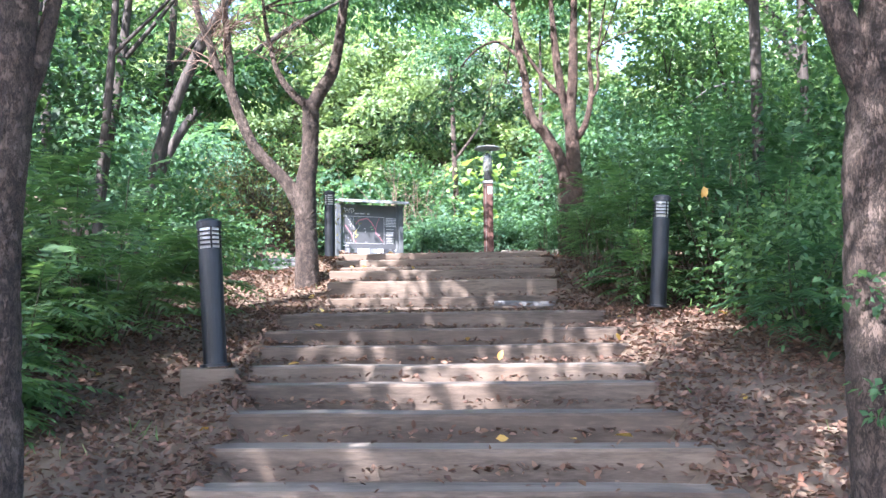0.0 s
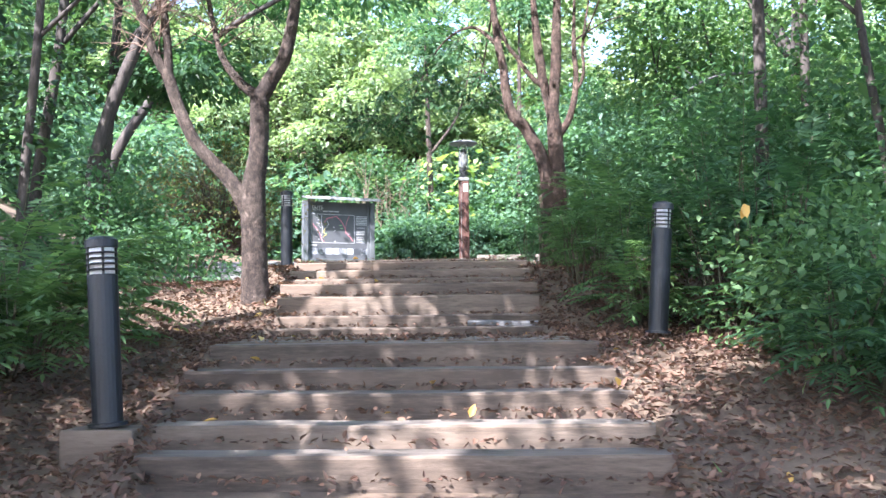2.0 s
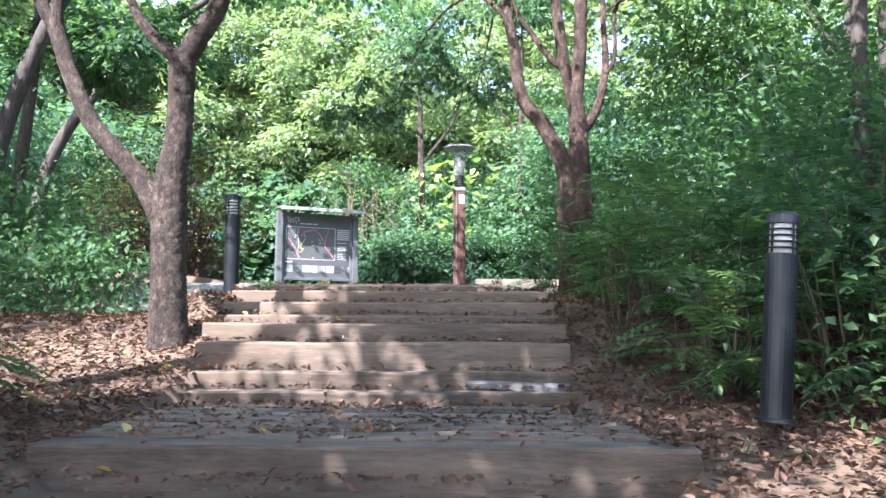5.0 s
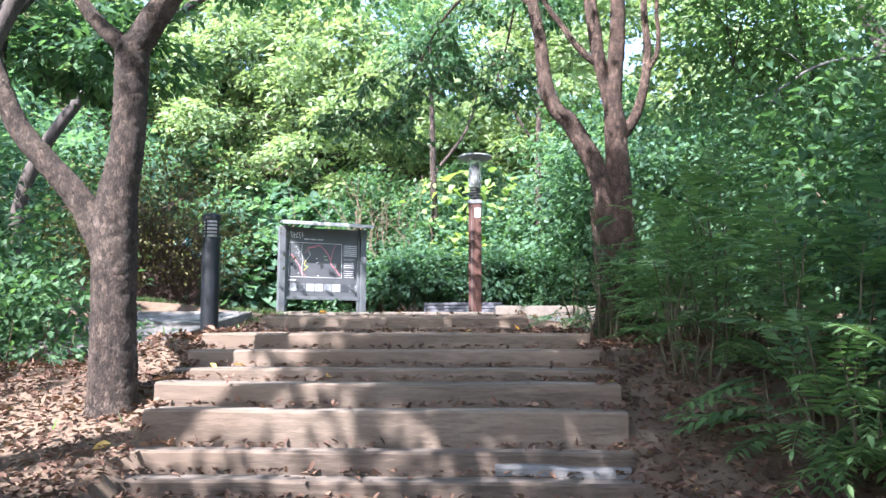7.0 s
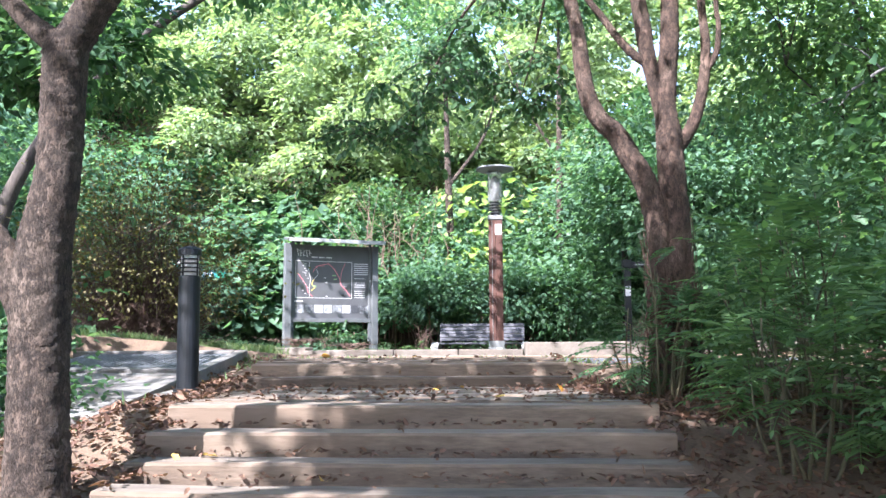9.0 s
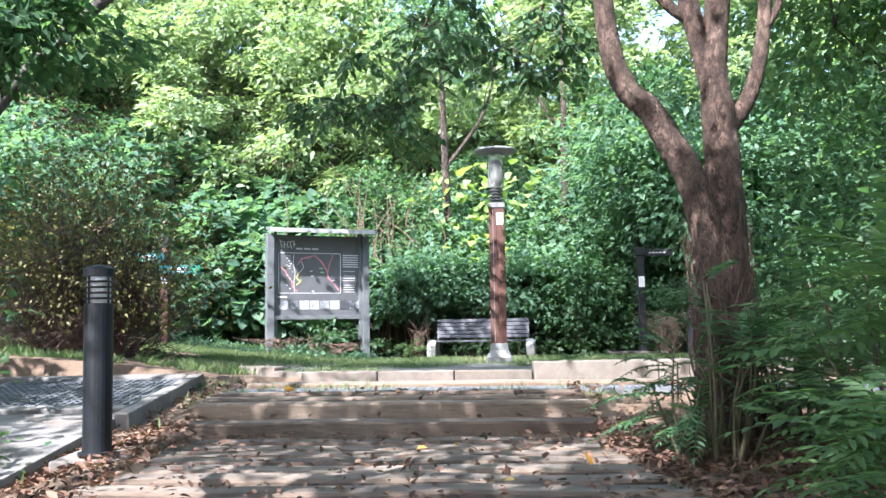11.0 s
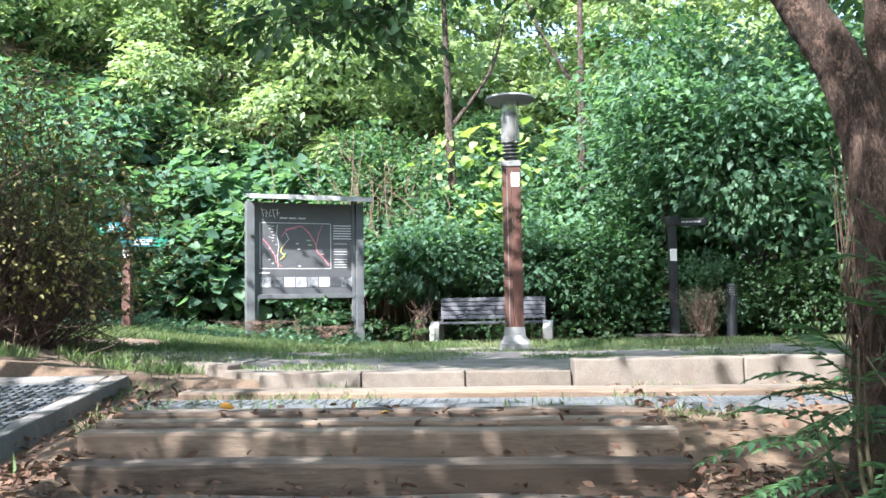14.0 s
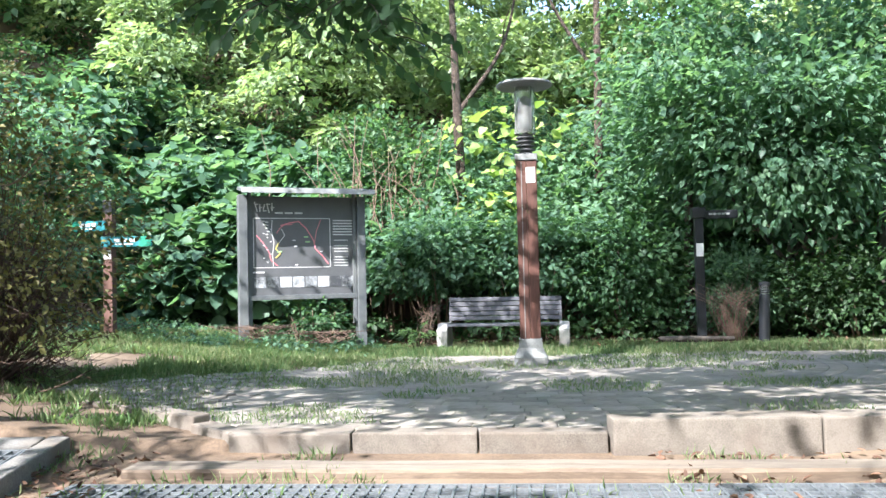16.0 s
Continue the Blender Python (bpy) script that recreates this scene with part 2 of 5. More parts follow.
def thing(name, label, category, m=None, group="", kind=""):
    e = new(name)
    e.empty_display_size = 0.1
    if m is not None:
        e.matrix_basis = m
    return tagged(e, label, category, group, kind)


def arrays_mesh(name, V, T):
    """A mesh from an array of corners and one of triangles."""
    me = bpy.data.meshes.new(name)
    V, T = np.asarray(V, np.float32).reshape(-1, 3), np.asarray(T, np.int32).reshape(-1, 3)
    me.vertices.add(len(V))
    me.vertices.foreach_set("co", V.ravel())
    me.loops.add(T.size)
    me.loops.foreach_set("vertex_index", T.ravel())
    me.polygons.add(len(T))
    me.polygons.foreach_set("loop_start", np.arange(0, T.size, 3, dtype=np.int32))
    me.update(calc_edges=True)
    me.validate()
    return me


def box(bm, c, s, bevel=0.0, rot=None, jitter=0.0):
    """A box at centre c of size s, bevelled, added to bm."""
    g = bmesh.ops.create_cube(bm, size=1.0)["verts"]
    m = Matrix.Translation(c) @ (rot or Matrix()) @ Matrix.Diagonal((*s, 1))
    for v in g:
        v.co = m @ v.co
        if jitter:
            v.co += Vector(RNG.normal(0, jitter, 3))
    if bevel:
        ed = list({e for v in g for e in v.link_edges})
        bmesh.ops.bevel(bm, geom=ed, offset=bevel, segments=2, affect="EDGES", profile=0.6)
    return bm


def solid(c, s, bevel=0.0, rot=None, jitter=0.0):
    return box(bmesh.new(), c, s, bevel, rot, jitter)


def lathe(profile, seg=24, cap=True):
    """A body turned round z from (radius, height) pairs."""
    bm = bmesh.new()
    rings = [[bm.verts.new((r * math.cos(2 * math.pi * i / seg), r * math.sin(2 * math.pi * i / seg), z)) for i in range(seg)] for r, z in profile]
    for a, b in zip(rings, rings[1:]):
        for i in range(seg):
            bm.faces.new((a[i], a[(i + 1) % seg], b[(i + 1) % seg], b[i]))
    if cap:
        bm.faces.new(rings[0][::-1])
        bm.faces.new(rings[-1])
    return bm


def tube_arrays(pts, radii, seg=10, rough=0.0, steps=6):
    """A tapered tube along a smoothed line."""
    pts, radii = np.asarray(pts, float), np.asarray(radii, float)
    n = len(pts)
    P = np.vstack([2 * pts[0] - pts[1], pts, 2 * pts[-1] - pts[-2]])
    out, rad = [], []
    for i in range(n - 1):
        a, b, c, d = P[i:i + 4]
        for k in range(steps):
            t = k / steps
            out.append(0.5 * (2 * b + (c - a) * t + (2 * a - 5 * b + 4 * c - d) * t * t + (3 * b - a - 3 * c + d) * t ** 3))
            rad.append(radii[i] * (1 - t) + radii[i + 1] * t)
    out.append(pts[-1]); rad.append(radii[-1])
    out, rad = np.array(out), np.array(rad)
    tan = np.gradient(out, axis=0)
    tan /= np.linalg.norm(tan, axis=1)[:, None] + 1e-9
    ref = np.where(np.abs(tan[:, 2:3]) > 0.95, np.array([[0, 1.0, 0]]), np.array([[0, 0, 1.0]]))
    ref = np.array([[0.15, 0.98, 0.1]]) + 0 * ref
    u = np.cross(tan, ref); u /= np.linalg.norm(u, axis=1)[:, None] + 1e-9
    w = np.cross(tan, u)
    ang = np.arange(seg) * 2 * math.pi / seg
    m = len(out)
    R = rad[:, None] * (1 + (RNG.normal(0, rough, (m, seg)) if rough else 0))
    V = out[:, None, :] + R[:, :, None] * (np.cos(ang)[None, :, None] * u[:, None, :] + np.sin(ang)[None, :, None] * w[:, None, :])
    V = V.reshape(-1, 3)
    T = []
    for i in range(m - 1):
        for j in range(seg):
            a, b, c, d = i * seg + j, i * seg + (j + 1) % seg, (i + 1) * seg + (j + 1) % seg, (i + 1) * seg + j
            T += [(a, b, c), (a, c, d)]
    top = len(V)
    V = np.vstack([V, out[-1:], out[:1]])
    for j in range(seg):
        T.append(((m - 1) * seg + j, (m - 1) * seg + (j + 1) % seg, top))
        T.append((j, top + 1, (j + 1) % seg))
    return V, np.array(T)


def tubes(name, lines, material, parent=None, label="", seg=10, rough=0.0, steps=6):
    Vs, Ts, k = [], [], 0
    for pts, radii in lines:
        V, T = tube_arrays(pts, radii, seg, rough, steps)
        Vs.append(V); Ts.append(T + k); k += len(V)
    me = arrays_mesh(name, np.vstack(Vs), np.vstack(Ts))
    me.shade_smooth()
    return link(name, me, material, parent, label)


def unit(a):
    return a / (np.linalg.norm(a, axis=-1, keepdims=True) + 1e-9)


def leaf_arrays(P, D, N, L, W, fold=0.18, droop=0.12, fine=False):
    """Leaves from their stalks P, directions D and faces N: a folded blade of two or four triangles each."""
    P, D = np.asarray(P), unit(np.asarray(D))
    S = unit(np.cross(D, N))
    N = np.cross(S, D)
    L, W = np.broadcast_to(L, len(P))[:, None], np.broadcast_to(W, len(P))[:, None]
    tip = P + D * L - N * L * droop
    if fine:
        l1, r1 = P + D * L * 0.28 + S * W * 0.46 + N * W * fold, P + D * L * 0.28 - S * W * 0.46 + N * W * fold
        l2, r2 = P + D * L * 0.66 + S * W * 0.36 + N * (W * fold * 0.7 - L * droop * 0.5), P + D * L * 0.66 - S * W * 0.36 + N * (W * fold * 0.7 - L * droop * 0.5)
        V = np.stack([P, l1, l2, tip, r2, r1], 1)
        T = np.array([[0, 2, 1], [0, 3, 2], [0, 4, 3], [0, 5, 4]])
    else:
        l, r = P + D * L * 0.45 + S * W * 0.5 + N * W * fold, P + D * L * 0.45 - S * W * 0.5 + N * W * fold
        V = np.stack([P, l, tip, r], 1)
        T = np.array([[0, 2, 1], [0, 3, 2]])
    k = V.shape[1]
    T = (np.arange(len(P)) * k)[:, None, None] + T[None]
    return V.reshape(-1, 3), T.reshape(-1, 3)


def leaves(name, P, D, N, L, W, material, parent=None, label="", fine=False, fold=0.18, droop=0.12):
    V, T = leaf_arrays(P, D, N, L, W, fold, droop, fine)
    return link(name, arrays_mesh(name, V, T), material, parent, label)


def rand_dirs(n, up=0.0):
    d = RNG.normal(0, 1, (n, 3))
    d[:, 2] += up
    return unit(d)


def cloud(c, r, n, clumps, spread=0.22, inner=0.45):
    """Points in uneven clumps in an ellipsoid, with the way out from its middle."""
    c, r = np.array(c, float), np.array(r, float)
    cd = rand_dirs(clumps)
    cr = inner + (1 - inner) * RNG.random(clumps) ** 0.6
    cc = cd * cr[:, None]
    size = spread * (0.6 + 0.9 * RNG.random(clumps))
    w = size ** 2
    k = RNG.choice(clumps, n, p=w / w.sum())
    off = np.clip(RNG.normal(0, 1, (n, 3)), -2, 2) * size[k][:, None] * np.array([1, 1, 0.65])
    q = cc[k] + off
    return c + q * r, unit(q * r + off * r)


def leaf_cloud(name, c, r, n, clumps, size, material, parent=None, label="", spread=0.22, aspect=0.6, inner=0.45, fine=False, floor=None, hang=-0.25):
    P, out = cloud(c, r, n, clumps, spread, inner)
    D = unit(out + RNG.normal(0, 0.6, (n, 3)) + np.array([0, 0, hang]))
    N = unit(RNG.normal(0, 0.45, (n, 3)) + np.array([0, -0.15, 1.0]) + 0.45 * out)
    L = size * (0.6 + 0.8 * RNG.random(n))
    if floor is not None:
        keep = P[:, 2] > floor
        P, D, N, L = P[keep], D[keep], N[keep], L[keep]
    return leaves(name, P, D, N, L, L * aspect, material, parent, label, fine)


def frond_arrays(base, D, L, pairs=9, leaf=0.085):
    """Feathered leaves: an arching midrib with pairs of leaflets. Returns leaflet arrays and midrib lines."""
    P, DD, NN, LL, ribs = [], [], [], [], []
    for b, d, ln in zip(base, D, L):
        d = d / np.linalg.norm(d)
        side = np.cross(d, (0, 0, 1)); side /= np.linalg.norm(side) + 1e-6
        upv = np.cross(side, d)
        t = np.linspace(0.15, 1.0, pairs)
        sag = 0.12 + 0.3 * RNG.random()
        line = b + np.outer(t * ln, d) - np.outer((t ** 2) * ln * sag, (0, 0, 1))
        tan = d[None] - 2 * t[:, None] * sag * np.array([[0, 0, 1.0]])
        tan = unit(tan)
        taper = np.sin(np.clip(t, 0.12, 0.93) * math.pi) ** 0.5
        for s in (-1, 1):
            dd = unit(tan * 0.5 + s * side[None] * 0.9 - np.array([[0, 0, 0.06]]) + RNG.normal(0, 0.08, tan.shape))
            P.append(line); DD.append(dd)
            NN.append(np.repeat(upv[None], pairs, 0) + RNG.normal(0, 0.15, tan.shape) + np.array([[0, 0, 0.3]]))
            LL.append(leaf * taper * (0.85 + 0.3 * RNG.random()))
        P.append(line[-1:]); DD.append(tan[-1:]); NN.append(upv[None]); LL.append(np.array([leaf * 0.7]))
        ribs.append(([b, line[pairs // 2], line[-1]], [0.004, 0.003, 0.0015]))
    return np.vstack(P), np.vstack(DD), np.vstack(NN), np.concatenate(LL), ribs


def frond_shrub(name, label, c, r, stems, fronds, length, leaf, material, group="", pairs=9, ground=None):
    """A shrub of thin stems with feathered leaves."""
    e = thing(name, label, "shrub", pose(c[0], c[1], ground if ground is not None else c[2] - r[2]), group)
    o = np.array(e.matrix_basis.translation)
    cc = np.array(c) - o
    lines, base, D, L = [], [], [], []
    per = max(1, fronds // stems)
    for i in range(stems):
        a = rand_dirs(1)[0] * np.array(r) * (0.55 + 0.5 * RNG.random())
        tip = cc + a
        tip[2] = max(tip[2], 0.25)
        foot = np.array([cc[0] + a[0] * 0.45, cc[1] + a[1] * 0.45, -0.1])
        mid = (foot + tip) / 2 + RNG.normal(0, 0.05, 3)
        lines.append(([foot, mid, tip], [0.011, 0.008, 0.004]))
        for j in range(per):
            t = 0.45 + 0.55 * RNG.random() ** 0.7
            p = foot * (1 - t) ** 2 + 2 * mid * t * (1 - t) + tip * t * t
            d = rand_dirs(1)[0]
            d = d * np.array([1, 1, 0.3]) + 0.8 * unit(a * np.array([1, 1, 0.2])) + np.array([0, 0, 0.25])
            base.append(p); D.append(unit(d)); L.append(length * (0.65 + 0.6 * RNG.random()))
    P, DD, NN, LL, ribs = frond_arrays(base, D, L, pairs, leaf)
    tagged(tubes("stem_mass", lines, M_STEM, e, seg=5, steps=3), kind="stuff")
    tagged(tubes("stalk_mass", ribs, material, e, seg=3, steps=2), kind="stuff")
    leaves("foliage", P, DD, NN, LL, LL * 0.34, material, e, fine=True, fold=0.1)
    return e


def leaf_shrub(name, label, c, r, n, clumps, size, material, stems=9, group="", spread=0.25, aspect=0.6, fine=False, ground=None, category="shrub", stem_r=0.012, inner=0.4):
    """A shrub of woody stems under clumps of simple leaves."""
    g = ground if ground is not None else c[2] - r[2]
    e = thing(name, label, category, pose(c[0], c[1], g), group)
    cc = (0, 0, c[2] - g)
    lines = []
    for i in range(stems):
        a = rand_dirs(1)[0] * np.array(r) * 0.85
        tip = np.array(cc) + a
        tip[2] = max(tip[2], 0.3)
        foot = np.array([a[0] * 0.3, a[1] * 0.3, -0.1])
        lines.append(([foot, (foot + tip) / 2 + RNG.normal(0, 0.08, 3), tip], [stem_r, stem_r * 0.75, stem_r * 0.3]))
    tagged(tubes("stem_mass", lines, M_TWIG, e, seg=6, steps=4), kind="stuff")
    leaf_cloud("foliage", cc, r, n, clumps, size, material, e, spread=spread, aspect=aspect, fine=fine, floor=0.02, inner=inner)
    return e


# ---- the lie of the land ----
EDGES = [(0.4, -1.06), (1.0, -0.93), (1.6, -0.81), (2.2, -0.69), (2.6, -0.59), (3.0, -0.475), (3.5, -0.37), (4.04, -0.261), (4.6, -0.143), (5.0, -0.05), (5.54, 0.066), (5.85, 0.181), (6.65, 0.32),
         (8.64, 0.412), (8.84, 0.53), (9.01, 0.722), (9.2, 0.853), (9.62, 0.925), (9.92, 1.035), (10.3, 1.147), (12.5, 1.237), (12.72, 1.34), (12.92, 1.357), (13.13, 1.38)]
EY, EZ = np.array([e[0] for e in EDGES]), np.array([e[1] for e in EDGES])


def left_end(y):
    return float(np.interp(y, (0, 3, 4, 4.6, 6, 7, 9, 10.4, 12.6, 13.5), (-0.85, -1.08, -1.25, -1.36, -1.6, -1.72, -1.78, -1.92, -2.17, -2.24)))


def right_end(y):
    return float(np.interp(y, (0, 4, 4.6, 7, 8.5, 10.4, 12.6, 13.5), (1.3, 1.19, 1.14, 1.05, 0.81, 0.74, 0.44, 0.40)))


def plaza_z(x, y):
    return 1.445 - 0.025 * min(max(y - 14.6, 0), 9) + 0.095 * max(0.0, -x - 2.4)


def ground_z(x, y):
    line = float(np.interp(y, (-20, 0.4, 3.0, 5.85, 6.7, 8.5, 10.3, 12.5, 13.2, 14.3), (-3.0, -1.1, -0.52, 0.12, 0.27, 0.42, 1.08, 1.2, 1.345, 1.36)))
    bump = 0.05 * noise.noise((x * 0.8, y * 0.8, 1.0)) + 0.025 * noise.noise((x * 2.6, y * 2.6, 4.0))
    if y < 14.54:
        le, ri = left_end(y), right_end(y)
        out = max(le - x, x - ri)
        if out < -0.03 and y > 0.4:
            if y > 13.2:
                return 1.352 + bump * 0.2
            i = int(np.searchsorted(EY, y - 0.13)) - 1
            return float(EZ[max(i, 0)]) - (0.045 if y < 12.6 else 0.07) + bump * 0.25
        side = float(np.interp(y, (5.5, 7.5), (0.13, 0.0))) if x < 0 else 0.05
        z = line - side * min(1, max(0, out) / 0.35) * (1.0 if y < 12.5 else max(0, (14 - y) / 1.5)) + bump * min(1, 0.3 + abs(out))
        if out > 2.5:
            z += 0.06 * (out - 2.5)
        if x < -2.3 and y > 9.6:
            f = min(1, (-2.3 - x) / 0.25) * min(1, (y - 9.6) / 0.9)
            z = z * (1 - f) + f * float(np.interp(y, (9.6, 10.8, 14.3, 14.6), (0.72, 0.94, 1.34, 1.4)))
        return z
    # square and the hill behind it
    z = plaza_z(x, y) - 0.03 + bump * 0.3
    if x < -3.4:
        z += bump
    rise = max(0.0, y - 25.6)
    left = max(0.0, -x - 7.0) if y > 15 else 0.0
    right = max(0.0, x - 7.5) * 0.5
    z += 0.62 * min(rise, 16) + 0.35 * min(left, 20) + 0.3 * min(right, 20)
    return z


def build_ground():
    xs = np.concatenate([np.linspace(-160, -20, 15), np.linspace(-17, -6.5, 15), np.linspace(-6, 5.5, 105), np.linspace(6, 18, 16), np.linspace(22, 160, 15)])
    ys = np.concatenate([np.linspace(-160, -10, 14), np.linspace(-8, 0, 20), np.arange(0.1, 14.9, 0.07), np.linspace(15, 26, 60), np.linspace(27, 42, 16), np.linspace(48, 200, 12)])
    V = np.array([(x, y, ground_z(x, y)) for y in ys for x in xs])
    nx, ny = len(xs), len(ys)
    i, j = np.meshgrid(np.arange(nx - 1), np.arange(ny - 1))
    a = (j * nx + i).ravel()
    T = np.vstack([np.stack([a, a + 1, a + nx + 1], 1), np.stack([a, a + nx + 1, a + nx], 1)])
    me = arrays_mesh("ground", V, T)
    me.shade_smooth()
    return tagged(link("ground", me, M_SOIL), "brown woodland soil under dry fallen leaves", "ground", kind="structure")


build_ground()

# ---- stairs ----
stairs = thing("stairs", "weathered brown timber sleeper steps set in earth", "stairs", kind="structure")


def beam(name, y, z, depth, height, x0, x1, material=M_TIMBER, sag=0.008, label="", skew=0.0):
    """A worn timber lying across the path, with its upper front edge at y, z."""
    bm = bmesh.new()
    n = 14
    rows = []
    for i in range(n + 1):
        x = x0 + (x1 - x0) * i / n
        q = Vector((x * 1.7, y * 3, z))
        dz, dy = sag * noise.noise(q), 0.012 * noise.noise(q + Vector((9, 3, 1)))
        yy = y + skew * (x - (x0 + x1) / 2)
        c = 0.014 + 0.008 * noise.noise(q * 3)
        prof = [(0, -height), (0, -c), (c, 0), (depth - c, 0.004), (depth, -c), (depth, -height)]
        rows.append([bm.verts.new((x, yy + dy + a, z + dz + b)) for a, b in prof])
    for a, b in zip(rows, rows[1:]):
        for k in range(6):
            bm.faces.new((a[k], b[k], b[(k + 1) % 6], a[(k + 1) % 6]))
    bm.faces.new(rows[0][::-1])
    bm.faces.new(rows[-1])
    bm.normal_update()
    # upward faces get the tone with sky light painted in
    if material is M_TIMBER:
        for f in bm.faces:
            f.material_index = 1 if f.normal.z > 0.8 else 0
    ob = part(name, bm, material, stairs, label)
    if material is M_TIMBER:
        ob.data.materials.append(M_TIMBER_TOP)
    return ob


for i, (y, z) in enumerate(EDGES):
    h = 0.2 if i == 0 else min(0.26, z - EDGES[i - 1][1] + 0.09)
    gap = EDGES[i + 1][0] - y if i + 1 < len(EDGES) else 0.3
    d = min(0.21, gap - 0.035) if z < 1.3 else 0.125
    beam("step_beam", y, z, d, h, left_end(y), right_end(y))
# the two landings of loose planks
for y0, y1, z0, z1, n in ((6.94, 8.6, 0.33, 0.345, 6), (10.6, 12.44, 1.152, 1.158, 7)):
    for k in range(n):
        f = k / n
        y = y0 + (y1 - y0) * f + 0.02 * math.sin(k * 5)
        w = (y1 - y0) / n * (0.62 + 0.12 * math.sin(k * 3.1))
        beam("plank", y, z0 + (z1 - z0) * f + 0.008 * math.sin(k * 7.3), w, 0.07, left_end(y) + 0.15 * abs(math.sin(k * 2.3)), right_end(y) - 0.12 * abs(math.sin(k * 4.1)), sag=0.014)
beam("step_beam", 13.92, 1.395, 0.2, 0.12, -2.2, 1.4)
# splintered grey end of the cracked step
beam("plank", 8.79, 0.462, 0.07, 0.05, 0.1, 0.77, M_GREYWOOD, 0.035, "splintered pale grey rotten plank")

# ---- kerbs, paving, gratings ----
LAMP_X, LAMP_Y = -0.22, 19.6


def block(name, p0, p1, depth, z0, z1, material, parent, n=1, gap=0.012, bevel=0.012):
    """A row of stone blocks between two points of the plan, lying behind that line."""
    a, b = Vector((*p0, 0)), Vector((*p1, 0))
    d = (b - a).normalized()
    rot = Matrix.Rotation(math.atan2(d.y, d.x), 4, "Z")
    ln = (b - a).length / n
    for i in range(n):
        c = a + d * ln * (i + 0.5) + Vector((-d.y, d.x, 0)) * depth / 2
        part(name, solid((c.x, c.y, (z0 + z1) / 2), (ln - gap, depth, z1 - z0), bevel, rot, 0.003), material, parent)


kerb = thing("kerb", "low grey granite kerb edging the paved square", "kerb", kind="structure")
block("kerb_stone", (-1.9, 14.53), (0.12, 14.5), 0.16, 1.25, 1.46, M_KERB, kerb, 3)
block("kerb_stone", (0.125, 14.44), (3.3, 14.64), 0.2, 1.25, 1.53, M_KERB, kerb, 3)
block("kerb_stone", (3.3, 14.64), (6.3, 15.2), 0.2, 1.25, 1.53, M_KERB, kerb, 3)
block("kerb_stone", (-2.25, 14.9), (-1.9, 14.56), 0.14, 1.25, 1.458, M_KERB, kerb, 1)
block("kerb_stone", (-3.7, 15.95), (-2.25, 14.95), 0.12, 1.3, 1.49, M_KERB, kerb, 2)

block("kerb_stone", (4.5, 22.35), (6.6, 22.15), 0.18, 1.1, 1.33, M_CONCRETE, kerb, 2)

pavement = thing("pavement", "worn beige-grey stone setts laid in rings with grass in the joints", "pavement", kind="structure")


def inside_square(x, y):
    if y > 22.3 or x > 6.0:
        return False
    front = float(np.interp(x, (-5, -3.7, -2.2, -1.85, 0.13, 3.3, 6.2), (18.5, 16.1, 15.1, 14.72, 14.7, 14.86, 15.4)))
    return y > front and x > float(np.interp(y, (14.6, 16.0, 17.5, 19.0, 22.3), (-2.3, -3.8, -3.4, -2.7, -1.6)))


sett = bmesh.new()
box(sett, (0, 0, -0.03), (1, 1, 0.06), 0.0)
for f in [f for f in sett.faces if f.normal.z > 0.9]:
    bmesh.ops.inset_individual(sett, faces=[f], thickness=0.03, depth=0.002)
sett_me = bpy.data.meshes.new("sett")
sett.to_mesh(sett_me)
sett.free()
sett_me.materials.append(M_PAVER)
sv = np.array([v.co for v in sett_me.vertices])
sett_me.calc_loop_triangles()
stri = np.array([t.vertices for t in sett_me.loop_triangles])
SETTS = []
r = 0.45
while r < 7.5:
    n = max(8, int(2 * math.pi * r / 0.24))
    ph = RNG.random()
    for k in range(n):
        a = 2 * math.pi * (k + ph) / n
        x, y = LAMP_X + r * math.cos(a), LAMP_Y + r * math.sin(a)
        if inside_square(x, y):
            SETTS.append((x, y, a, 2 * math.pi * r / n))
    r += 0.165
near = sorted(SETTS, key=lambda s: s[1] + 0.6 * abs(s[0]))
FAR_V, FAR_T = [], []
for k, (x, y, a, ln) in enumerate(near):
    m = Matrix.Translation((x, y, plaza_z(x, y) + RNG.normal(0, 0.001))) @ Matrix.Rotation(a + RNG.normal(0, 0.02), 4, "Z") @ Matrix.Rotation(RNG.normal(0, 0.0025), 4, "X") @ Matrix.Diagonal((0.16 + RNG.normal(0, 0.002), ln - 0.006, 1, 1))
    if k < 300:
        ob = new("sett", sett_me)
        ob.parent = pavement
        ob.matrix_basis = m
    else:
        FAR_T.append(stri + len(FAR_V) * len(sv))
        FAR_V.append(np.hstack([sv, np.ones((len(sv), 1))]) @ np.array(m).T[:, :3])
tagged(link("setts", arrays_mesh("setts", np.vstack(FAR_V), np.vstack(FAR_T)), M_PAVER, pavement), kind="stuff")


